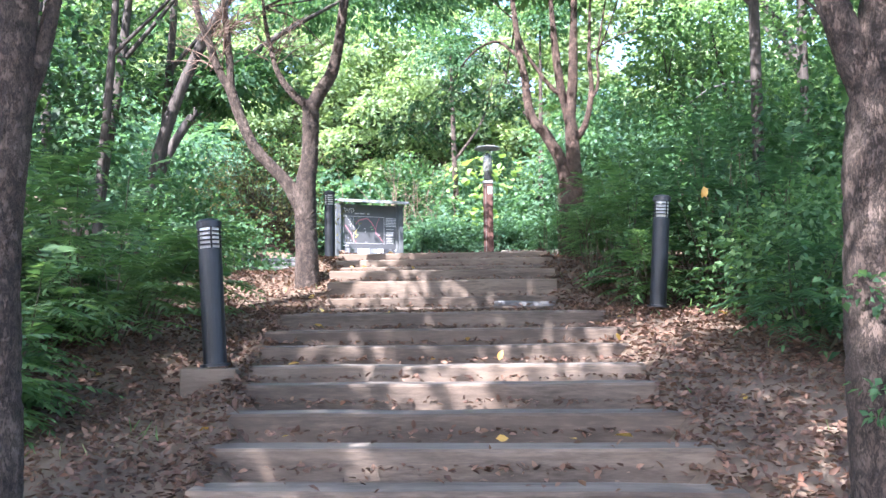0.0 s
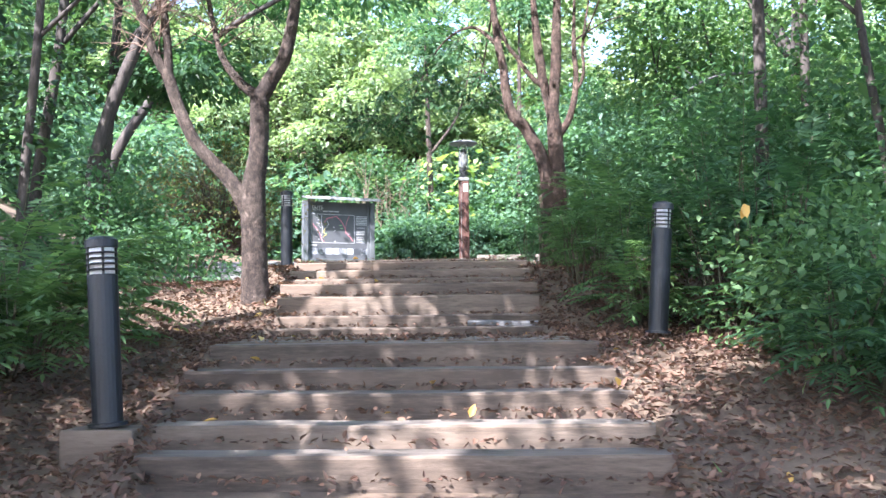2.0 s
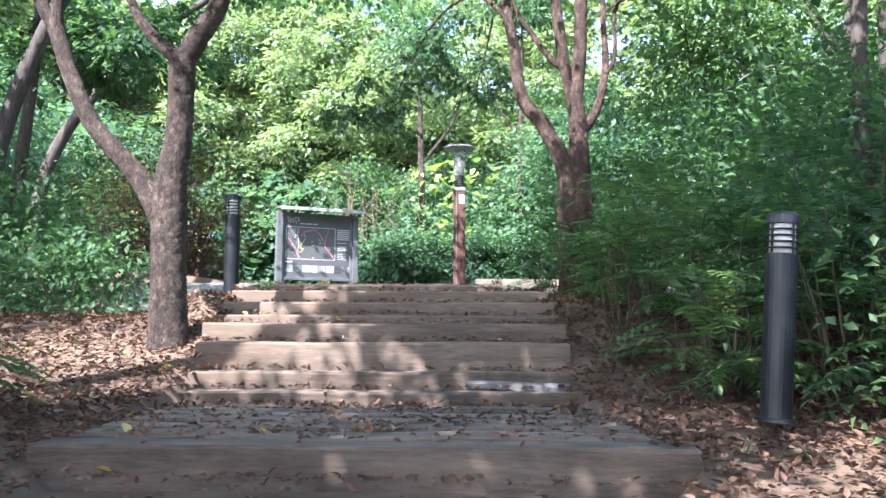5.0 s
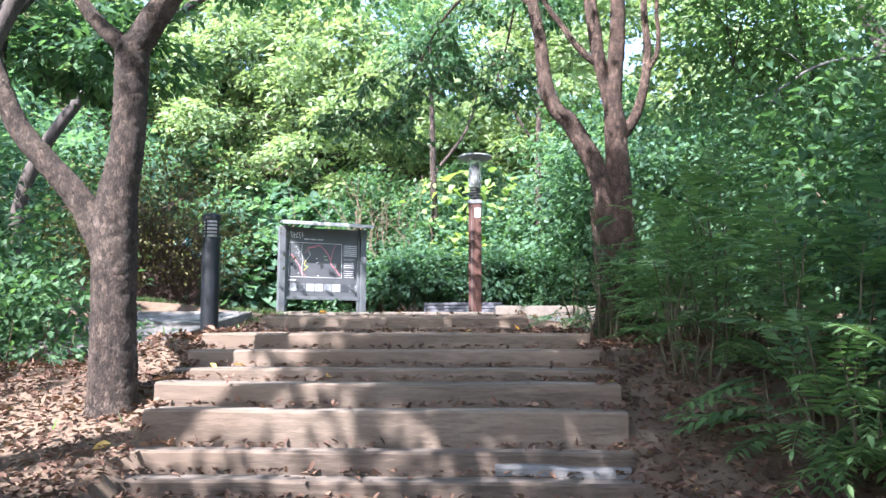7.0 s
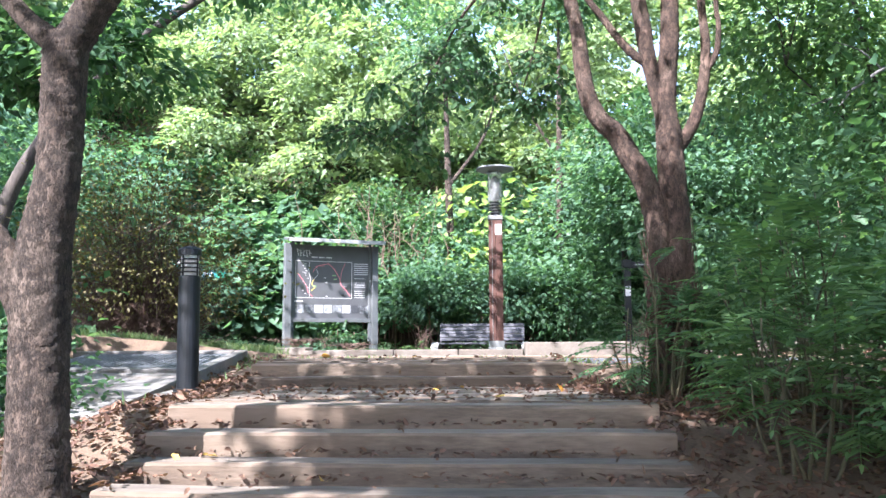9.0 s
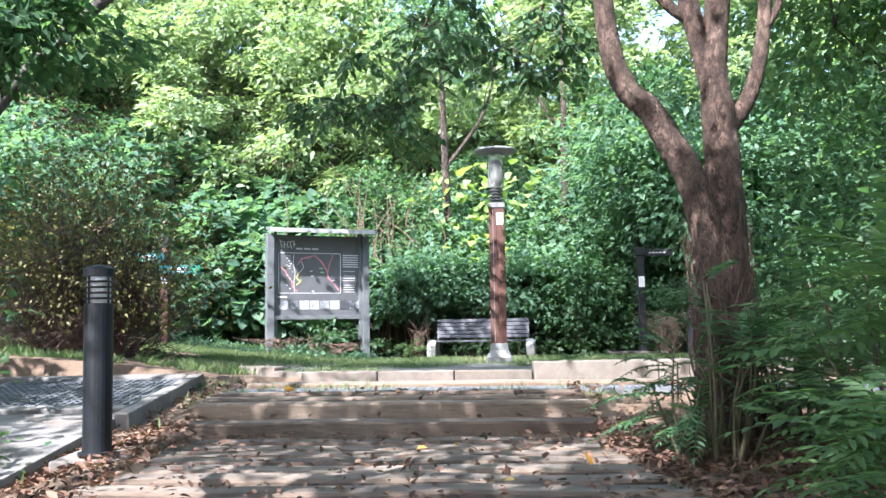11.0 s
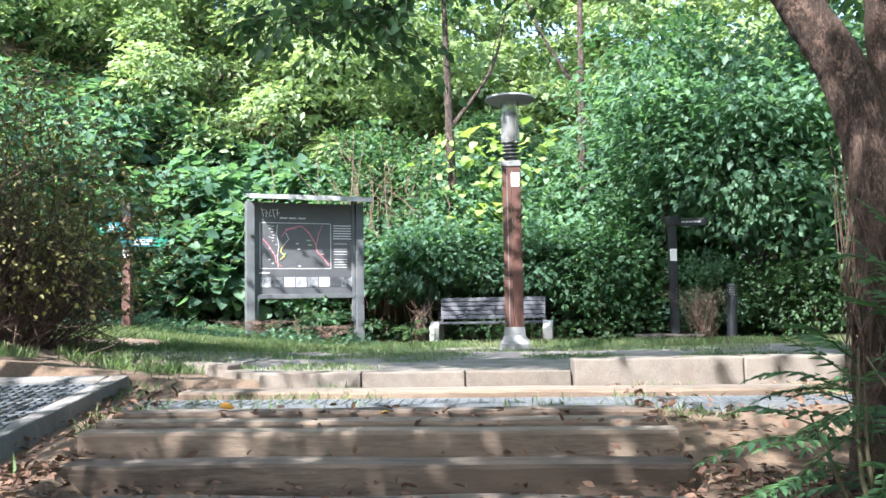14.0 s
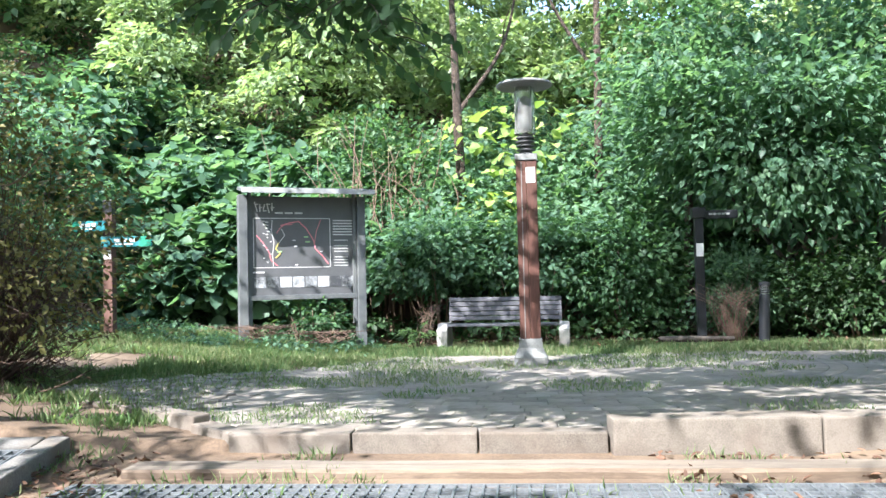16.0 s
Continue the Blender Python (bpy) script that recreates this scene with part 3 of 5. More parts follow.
def grating(name, label, x0, x1, y0, y1, z, pitch, cross, panels):
    """A steel drain grating: bearing bars and cross bars over a dark channel."""
    e = thing(name, label, "grating", pose((x0 + x1) / 2, (y0 + y1) / 2, z), kind="structure")
    w, d = x1 - x0, y1 - y0
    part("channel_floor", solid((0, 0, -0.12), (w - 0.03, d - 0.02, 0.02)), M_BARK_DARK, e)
    for s in (-1, 1):
        part("frame", solid((0, s * (d / 2 - 0.008), -0.03), (w, 0.016, 0.06)), M_STEEL, e)
        part("frame", solid((s * (w / 2 - 0.008), 0, -0.031), (0.016, d - 0.036, 0.058)), M_STEEL, e)
    pw = (w - 0.04) / panels
    for p in range(panels):
        bm = bmesh.new()
        xa = -w / 2 + 0.02 + p * pw
        n = int(pw / pitch)
        for k in range(n + 1):
            box(bm, (xa + 0.006 + k * (pw - 0.012) / n, 0, -0.007), (0.01, d - 0.036, 0.014))
        for k in range(1, cross):
            box(bm, (xa + pw / 2, -d / 2 + 0.018 + k * (d - 0.036) / cross, -0.008), (pw - 0.006, 0.014, 0.011))
        part("grating_panel", bm, M_STEEL, e)
    return e


grating("drain_grating", "long narrow galvanised steel drain grating across the path", -2.35, 2.6, 13.48, 13.76, 1.37, 0.058, 4, 5)
sq = grating("square_grating", "square galvanised grating over a drain pit beside the steps", -4.3, -2.82, 13.05, 14.2, 1.44, 0.06, 14, 2)
sq.matrix_basis = pose(-3.58, 13.68, 1.362, 6.5, 0, 3)
pit = thing("drain_surround", "grey concrete apron and rim of a drain pit", "kerb", pose(-3.58, 13.68, 1.362, 6.5, 0, 3), kind="structure")
part("rim", solid((0.82, -0.1, -0.06), (0.11, 1.7, 0.16), 0.012, None, 0.004), M_CONCRETE, pit)
part("rim", solid((-0.07, 0.66, -0.063), (1.64, 0.15, 0.16), 0.012, None, 0.004), M_CONCRETE, pit)
part("rim", solid((-0.07, -0.66, -0.063), (1.64, 0.15, 0.16), 0.012, None, 0.004), M_CONCRETE, pit)
part("apron_slab", solid((-0.1, -1.75, -0.07), (1.75, 2.0, 0.12), 0.012, None, 0.006), M_CONCRETE, pit, "sloping grey concrete apron")

# ---- bollard lights ----
def bollard(label, m, h=1.0, group="bollard lights along the steps"):
    e = thing("bollard_light", label, "bollard", m, group)
    r = 0.076
    part("post", lathe([(r + 0.022, 0), (r + 0.022, 0.018), (r, 0.02), (r, h * 0.795), (r - 0.006, h * 0.8)]), M_BLACK, e, smooth=False)
    part("lamp_tube", lathe([(r - 0.014, h * 0.8), (r - 0.014, h * 0.945)]), M_LOUVRE, e, "frosted pale lamp tube", True)
    for k in range(4):
        z = h * (0.825 + 0.03 * k)
        part("louvre_ring", lathe([(r - 0.012, z), (r + 0.004, z - 0.006), (r + 0.006, z), (r - 0.01, z + 0.007)], cap=False), M_BLACK, e)
    for k in range(4):
        a = k * math.pi / 2 + 0.5
        part("strut", solid((math.cos(a) * (r - 0.006), math.sin(a) * (r - 0.006), h * 0.873), (0.01, 0.01, h * 0.15)), M_BLACK, e)
    part("cap", lathe([(r - 0.004, h * 0.942), (r + 0.006, h * 0.945), (r + 0.006, h * 0.985), (r * 0.8, h), (0.02, h * 1.008)]), M_BLACK, e)
    return e


bollard("slim black metal bollard light on a concrete block", pose(-1.65, 4.98, -0.045, 0, -3.5, 0), 0.97)
bollard("slim black metal bollard light leaning among ferns", pose(1.62, 7.44, 0.36, 0, 4, 0), 1.03)
bollard("slim black metal bollard light on a pale concrete block", pose(-2.31, 11.63, 1.165, 0, -0.5, 40), 1.02)
bollard("slim black bollard light at the back of the square", pose(3.22, 23.0, 1.27, 0, 2, 0), 0.88)
for label, x, y, z, s in (("brown concrete footing block of a bollard", -1.66, 4.99, -0.05, (0.36, 0.3, 0.24)), ("pale concrete footing block of a bollard", -2.33, 11.68, 1.16, (0.36, 0.4, 0.22))):
    f = thing("footing_block", label, "concrete block", pose(x, y, z, 0, 0, 3))
    part("block", solid((0, 0, -s[2] / 2), s, 0.015, None, 0.006), M_TIMBER if x > -2 else M_CONCRETE, f)

# ---- map board ----
def map_board():
    a, b = Vector((-4.4, 22.4, 0)), Vector((-2.79, 23.2, 0))
    d = b - a
    w = d.length
    e = thing("map_board", "grey steel trail map board on two posts with a small roof", "map board", Matrix.Translation((a + b) / 2 + Vector((0, 0, 1.56))) @ Matrix.Rotation(math.atan2(d.y, d.x), 4, "Z"))
    H = 2.1
    for s in (-1, 1):
        part("post", solid((s * w / 2, 0, H / 2 - 0.15), (0.13, 0.2, H + 0.2), 0.008), M_SIGNGREY, e)
    z0, z1 = 0.55, H - 0.06
    pw = w - 0.14
    part("panel", solid((0, 0.02, (z0 + z1) / 2), (pw, 0.07, z1 - z0), 0.004), M_PANEL, e, "charcoal printed panel")
    for sx in (-1, 1):
        part("stile", solid((sx * (pw / 2 - 0.03), -0.025, (z0 + z1) / 2 - 0.2), (0.055, 0.06, z1 - z0 + 0.5), 0.005), M_SIGNGREY, e)
    part("lower_rail", solid((0, -0.005, z0 - 0.03), (pw, 0.12, 0.07), 0.006), M_SIGNGREY, e)
    part("roof", solid((0.04, -0.12, H + 0.03), (w + 0.18, 0.52, 0.05), 0.008, Matrix.Rotation(0.16, 4, "X")), M_SIGNGREY, e)
    part("roof_trim", solid((0.04, -0.385, H - 0.01), (w + 0.2, 0.02, 0.075), 0.004), M_ROOFTRIM, e, "pale grey roof edge")
    y = -0.018
    L, T = -pw / 2, z1

    def flat(name, x, z, sx, sz, mat, label="", k=0, rz=0.0):
        return part(name, solid((L + x, y - 0.001 * k, T - z), (sx, 0.003, sz), 0, Matrix.Rotation(rz, 4, "Y")), mat, e, label)

    mw, mh, mx, mz = pw * 0.7, 0.74, 0.09 + pw * 0.35, 0.33 + 0.37
    flat("map_border", mx, mz - mh / 2, mw, 0.012, M_WHITE)
    flat("map_border", mx, mz + mh / 2, mw, 0.012, M_WHITE)
    flat("map_border", mx - mw / 2, mz, 0.012, mh - 0.014, M_WHITE)
    flat("map_border", mx + mw / 2, mz, 0.012, mh - 0.014, M_WHITE)

    def route(mat, pts, wd):
        for (xa, za), (xb, zb) in zip(pts, pts[1:]):
            xa, za, xb, zb = mx - mw / 2 + xa * mw, mz - mh / 2 + za * mh, mx - mw / 2 + xb * mw, mz - mh / 2 + zb * mh
            ln = math.hypot(xb - xa, zb - za)
            flat("map_line", (xa + xb) / 2, (za + zb) / 2, ln + wd * 0.6, wd, mat, "", 1 + (mat is M_PINK) + 2 * (mat is M_YELLOW), math.atan2(zb - za, xb - xa))

    route(M_PINK, [(0.04, 0.35), (0.12, 0.5), (0.2, 0.7), (0.22, 0.85), (0.3, 0.96)], 0.015)
    route(M_PINK, [(0.35, 0.15), (0.45, 0.1), (0.58, 0.06), (0.68, 0.2), (0.78, 0.45), (0.8, 0.62), (0.9, 0.78), (0.97, 0.93)], 0.018)
    route(M_PINK, [(0.88, 0.02), (0.82, 0.25), (0.79, 0.5)], 0.011)
    route(M_WHITE, [(0.24, 0.04), (0.23, 0.25), (0.26, 0.5), (0.24, 0.75), (0.25, 0.97)], 0.011)
    route(M_WHITE, [(0.36, 0.22), (0.4, 0.35), (0.3, 0.55)], 0.009)
    route(M_YELLOW, [(0.32, 0.5), (0.28, 0.62), (0.34, 0.72), (0.28, 0.8)], 0.016)
    for fx, fz in ((0.17, 0.08), (0.17, 0.2), (0.17, 0.33), (0.52, 0.45), (0.54, 0.57), (0.55, 0.95), (0.88, 0.68), (0.14, 0.13), (0.19, 0.27)):
        flat("map_mark", mx - mw / 2 + fx * mw, mz - mh / 2 + fz * mh, 0.045, 0.016, M_WHITE, "", 4)
    for fx, fz in ((0.68, 0.38), (0.7, 0.48), (0.33, 0.68)):
        flat("map_mark", mx - mw / 2 + fx * mw, mz - mh / 2 + fz * mh, 0.07, 0.022, M_GREENP, "", 4)
    for k in range(11):
        flat("map_mark", mx - mw / 2 + (0.13 + 0.045 * (k % 3)) * mw, mz - mh / 2 + (0.06 + 0.083 * k) * mh, 0.03, 0.012, M_WHITE, "", 5)
    route(M_PINK, [(0.3, 0.3), (0.34, 0.2), (0.4, 0.13), (0.5, 0.12)], 0.012)
    # emblem and heading as plain strokes
    for k in range(5):
        flat("emblem_stroke", 0.13 + 0.06 * k, 0.16 + 0.02 * (k % 2), 0.016, 0.15 - 0.03 * (k % 3), M_WHITE, "", 0, 0.25 * (k % 3 - 1))
        flat("emblem_stroke", 0.14 + 0.06 * k, 0.12 + 0.05 * (k % 3), 0.055, 0.014, M_WHITE, "", 1)
    for k in range(3):
        flat("heading_bar", 0.47 + 0.15 * k, 0.25, 0.12, 0.026, M_WHITE)
    tx = 0.09 + mw + 0.03 + (pw - mw - 0.16) / 2
    tw = pw - mw - 0.19
    for k in range(17):
        if k not in (6, 8, 12):
            flat("text_bar", tx - (0.0 if k < 6 else tw * 0.1), 0.36 + 0.043 * k, tw * (1.0 if k < 6 else 0.72), 0.018 if k < 6 else 0.012, M_WHITE)
    flat("caption_bar", 0.16, 1.14, 0.17, 0.025, M_WHITE)
    for k in range(8):
        flat("photo", 0.18 + k * (pw - 0.2) / 7.6, 1.29, (pw - 0.2) / 8.4, 0.16, M_PHOTO, "small grey printed photograph")
    return e


map_board()

# ---- lamp post ----
lamp = thing("lamp_post", "red-brown timber-clad square lamp post with a flat disc hood", "lamp post", pose(LAMP_X, LAMP_Y, 1.31))
bmp = bmesh.new()
for (w0, w1, z0, z1) in ((0.37, 0.37, -0.05, 0.1), (0.36, 0.26, 0.1, 0.2), (0.26, 0.25, 0.2, 0.3)):
    g = bmesh.ops.create_cone(bmp, cap_ends=True, segments=4, radius1=w0 / math.sqrt(2), radius2=w1 / math.sqrt(2), depth=z1 - z0, matrix=Matrix.Translation((0, 0, (z0 + z1) / 2)) @ Matrix.Rotation(radians(45), 4, "Z"))
part("plinth", bmp, M_LAMPGREY, lamp, "pale grey flared plinth")
for sx in (-1, 1):
    part("cladding_board", solid((sx * 0.0575, 0, 1.28), (0.112, 0.22, 1.96), 0.006), M_LAMPWOOD, lamp)
part("edge_strip", solid((-0.055, -0.112, 1.28), (0.008, 0.006, 1.94)), M_LAMPGREY, lamp, "thin pale metal strip")
part("notice", solid((0.045, -0.1125, 2.1), (0.1, 0.004, 0.17)), M_WHITE, lamp, "small white notice plate")
part("collar", solid((0, 0, 2.3), (0.25, 0.25, 0.07), 0.01), M_LAMPGREY, lamp)
part("neck", lathe([(0.1, 2.33), (0.075, 2.36), (0.06, 2.39), (0.06, 2.52), (0.09, 2.56)]), M_LAMPDARK, lamp)
for k in range(4):
    part("cooling_ring", lathe([(0.06, 2.38 + k * 0.046), (0.105, 2.384 + k * 0.046), (0.105, 2.396 + k * 0.046), (0.06, 2.404 + k * 0.046)], cap=False), M_LAMPDARK, lamp)
part("glass_cylinder", lathe([(0.118, 2.57), (0.112, 3.1)], cap=False), M_GLASS, lamp, "dull clear glass cylinder", True)
part("bulb", lathe([(0.03, 2.58), (0.055, 2.62), (0.06, 2.8), (0.05, 2.95), (0.01, 3.0)]), M_LAMPGREY, lamp, "pale grey lamp bulb", True)
for k in range(4):
    a = k * math.pi / 2 + 0.6
    part("cage_bar", solid((0.122 * math.cos(a), 0.122 * math.sin(a), 2.835), (0.008, 0.008, 0.53)), M_LAMPGREY, lamp)
part("hood", lathe([(0.1, 3.09), (0.3, 3.1), (0.315, 3.115), (0.3, 3.14), (0.1, 3.175), (0.02, 3.18)], 32), M_LAMPGREY, lamp, "flat round pale grey hood")

# ---- bench ----
bench = thing("bench", "slatted grey park bench with pale concrete end blocks", "bench", pose(-0.58, 22.95, 1.25, 0, 0, -4))
for s in (-1, 1):
    bm = bmesh.new()
    prof = [(-0.3, 0), (0.3, 0), (0.3, 0.3), (0.22, 0.38), (-0.16, 0.38), (-0.3, 0.28)]
    fr = [bm.verts.new((s * 0.9 - 0.075, y, z)) for y, z in prof]
    bk = [bm.verts.new((s * 0.9 + 0.075, y, z)) for y, z in prof]
    bm.faces.new(fr); bm.faces.new(bk[::-1])
    for k in range(6):
        bm.faces.new((fr[k], bk[k], bk[(k + 1) % 6], fr[(k + 1) % 6]))
    bmesh.ops.recalc_face_normals(bm, faces=bm.faces)
    bmesh.ops.bevel(bm, geom=list(bm.edges), offset=0.012, segments=2, affect="EDGES")
    part("end_block", bm, M_ENDBLOCK, bench, "pale concrete end block")
    part("bracket", solid((s * 0.84, 0.24, 0.52), (0.03, 0.04, 0.42), 0.004, Matrix.Rotation(-0.18, 4, "X")), M_LAMPDARK, bench)
for k in range(5):
    part("seat_slat", solid((0, -0.22 + k * 0.09, 0.355), (1.64, 0.075, 0.032), 0.006), M_BENCH, bench)
for k in range(5):
    part("back_slat", solid((0, 0.215 + k * 0.013, 0.44 + k * 0.072), (1.72, 0.03, 0.062), 0.006, Matrix.Rotation(-0.18, 4, "X")), M_BENCH, bench)

# ---- signposts ----
post = thing("signpost", "brown wooden trail post with two teal direction boards", "signpost", pose(-5.9, 21.3, 1.6))
part("post", solid((0, 0, 0.82), (0.13, 0.13, 1.8), 0.008), M_POSTWOOD, post)
part("post_cap", solid((0, 0, 1.78), (0.135, 0.135, 0.2), 0.01), M_BLACK, post, "dark cap on the post")
for z, x0, x1, rz in ((1.52, -0.52, 0.04, -14), (1.3, -0.06, 0.62, 8)):
    rot = Matrix.Rotation(radians(rz), 4, "Z")
    s = part("direction_board", solid((0, 0, 0), (x1 - x0, 0.03, 0.14), 0.004), M_TEAL, post, "teal direction board")
    s.matrix_basis = Matrix.Translation(((x0 + x1) / 2, -0.085, z)) @ rot
    part("arrow_tip", solid(((x1 - x0) / 2 - 0.09 if x0 > -0.2 else -(x1 - x0) / 2 + 0.09, -0.0165, 0), (0.16, 0.004, 0.136)), M_TEALGREEN, s, "green arrow end")
    for k in range(3):
        part("lettering_bar", solid((-0.12 + 0.1 * k, -0.0175, 0.015), (0.075, 0.004, 0.045)), M_WHITE, s)
    part("lettering_bar", solid((-0.03, -0.0175, -0.035), (0.24, 0.004, 0.018)), M_WHITE, s)
part("notice", solid((0, -0.068, 1.13), (0.1, 0.005, 0.12)), M_WHITE, post, "white notice plate")

dark = thing("dark_signpost", "dark painted post with one pointing arm", "signpost", pose(2.43, 23.5, 1.3))
part("post", solid((0, 0, 0.98), (0.13, 0.13, 2.0), 0.01), M_BLACK, dark)
part("post_cap", solid((0, 0, 1.93), (0.2, 0.17, 0.16), 0.015), M_BLACK, dark)
arm = part("arm", solid((0.33, -0.02, 1.9), (0.52, 0.05, 0.13), 0.012), M_BLACK, dark, "black pointing arm")
for k in range(5):
    part("lettering_bar", solid((0.18 + 0.065 * k, -0.0475, 1.905), (0.052, 0.003, 0.03)), M_ROOFTRIM, arm)
part("notice", solid((0, -0.068, 1.36), (0.11, 0.005, 0.2)), M_WHITE, dark, "white notice plate")

# ---- trees ----
# High crowns are out of view, placed by where shade should fall.
def tree(name, label, base, limbs, material, crowns=(), leaf_mat=None, size=0.11, seg=18, group="", twigs=0, loose=0.165):
    """A tree from its limbs (points and radii; the first is the trunk) and crown clouds (centre, radii, leaves, clumps)."""
    e = thing(name, label, "tree", pose(*base), group)
    b = np.array(base)
    for k, (pts, radii) in enumerate(limbs):
        pts = np.array(pts, float) - b
        tubes("trunk" if k == 0 else "limb", [(pts, radii)], material, e, seg=seg if k == 0 else 12, rough=0.025, steps=14)
    if twigs:
        lines = []
        high = [l for l in limbs[1:] if l[0][-1][2] - base[2] > 3.3] or limbs[:1]
        for k in range(twigs):
            pts, radii = high[k % len(high)]
            p = np.array(pts[-1 - (k % 2)], float) - b
            d = rand_dirs(1, 0.8)[0] * (0.8 + 0.9 * RNG.random())
            lines.append(([p, p + d * 0.5 + RNG.normal(0, 0.08, 3), p + d + RNG.normal(0, 0.12, 3)], [0.016, 0.01, 0.004]))
        tagged(tubes("twig_mass", lines, material, e, seg=5, steps=4), kind="stuff")
    for c, r, n, clumps in crowns:
        leaf_cloud("crown", np.array(c) - b, r, n, clumps, size, leaf_mat or M_LEAF_MID, e, spread=loose, inner=0.1, hang=-0.35)
    return e


forked = tree("forked_tree", "grey-brown forked tree beside the steps, sun-flecked bark", (-2.08, 9.3, 0.6), [
    ([(-2.05, 9.25, 0.42), (-2.08, 9.3, 0.72), (-2.09, 9.3, 1.07), (-2.1, 9.3, 1.4), (-2.11, 9.3, 1.68), (-2.1, 9.3, 1.94), (-2.06, 9.3, 2.2), (-2.05, 9.3, 2.48), (-2.05, 9.3, 2.74), (-2.05, 9.3, 2.88)], [0.2, 0.145, 0.132, 0.125, 0.13, 0.115, 0.099, 0.098, 0.1, 0.094]),
    ([(-2.12, 9.3, 1.5), (-2.25, 9.3, 1.79), (-2.37, 9.3, 1.96), (-2.54, 9.3, 2.14), (-2.73, 9.3, 2.36), (-2.9, 9.3, 2.71), (-3.03, 9.3, 3.07), (-3.1, 9.3, 3.18)], [0.08, 0.085, 0.076, 0.07, 0.066, 0.063, 0.062, 0.05]),
    ([(-2.05, 9.3, 2.8), (-1.92, 9.3, 3.02), (-1.79, 9.3, 3.24), (-1.71, 9.3, 3.6), (-1.67, 9.32, 3.95), (-1.58, 9.4, 4.6), (-1.3, 9.5, 5.6)], [0.09, 0.082, 0.072, 0.062, 0.056, 0.04, 0.02]),
    ([(-2.07, 9.3, 2.82), (-2.27, 9.3, 2.99), (-2.42, 9.3, 3.2), (-2.52, 9.32, 3.46), (-2.66, 9.4, 4.1), (-2.7, 9.5, 4.9)], [0.06, 0.047, 0.038, 0.03, 0.022, 0.01]),
    ([(-3.02, 9.3, 3.02), (-3.04, 9.3, 3.4), (-3.09, 9.3, 3.85), (-3.13, 9.32, 4.4), (-3.05, 9.4, 5.4)], [0.05, 0.044, 0.039, 0.032, 0.015]),
    ([(-3.06, 9.3, 3.1), (-3.19, 9.3, 3.34), (-3.3, 9.3, 3.66), (-3.45, 9.3, 4.05), (-3.62, 9.4, 4.7), (-3.9, 9.5, 5.6)], [0.05, 0.049, 0.046, 0.042, 0.03, 0.015]),
], M_BARK, [((-2.8, 8.2, 6.4), (2.8, 1.9, 0.9), 3000, 9), ((-0.8, 7.7, 7.2), (1.1, 1.2, 0.6), 3200, 11)], M_LEAF_MID, 0.14, twigs=12, loose=0.16)

BT = []
for k in range(44):
    p = np.array([(-3.3, 9.3, 3.66), (-3.09, 9.3, 3.85), (-2.52, 9.32, 3.46), (-3.19, 9.3, 3.34)][k % 4]) - np.array((-2.08, 9.3, 0.6)) + RNG.normal(0, 0.06, 3)
    d = unit(np.array([RNG.normal(0, 1.0), RNG.normal(0, 0.4), 0.25 + 0.5 * RNG.random()])) * (0.35 + 0.5 * RNG.random())
    q = p + d + RNG.normal(0, 0.06, 3)
    BT.append(([p, p + d * 0.5 + np.array([0, 0, 0.06]), q], [0.008, 0.006, 0.0025]))
    for j in range(2):
        BT.append(([p + d * (0.45 + 0.2 * j), p + d * 0.8 + RNG.normal(0, 0.1, 3), q + RNG.normal(0, 0.16, 3)], [0.004, 0.003, 0.0015]))
tagged(tubes("bare_twig_mass", BT, M_TWIG, forked, seg=5, steps=4, label="bare pale dead twigs"), kind="stuff")

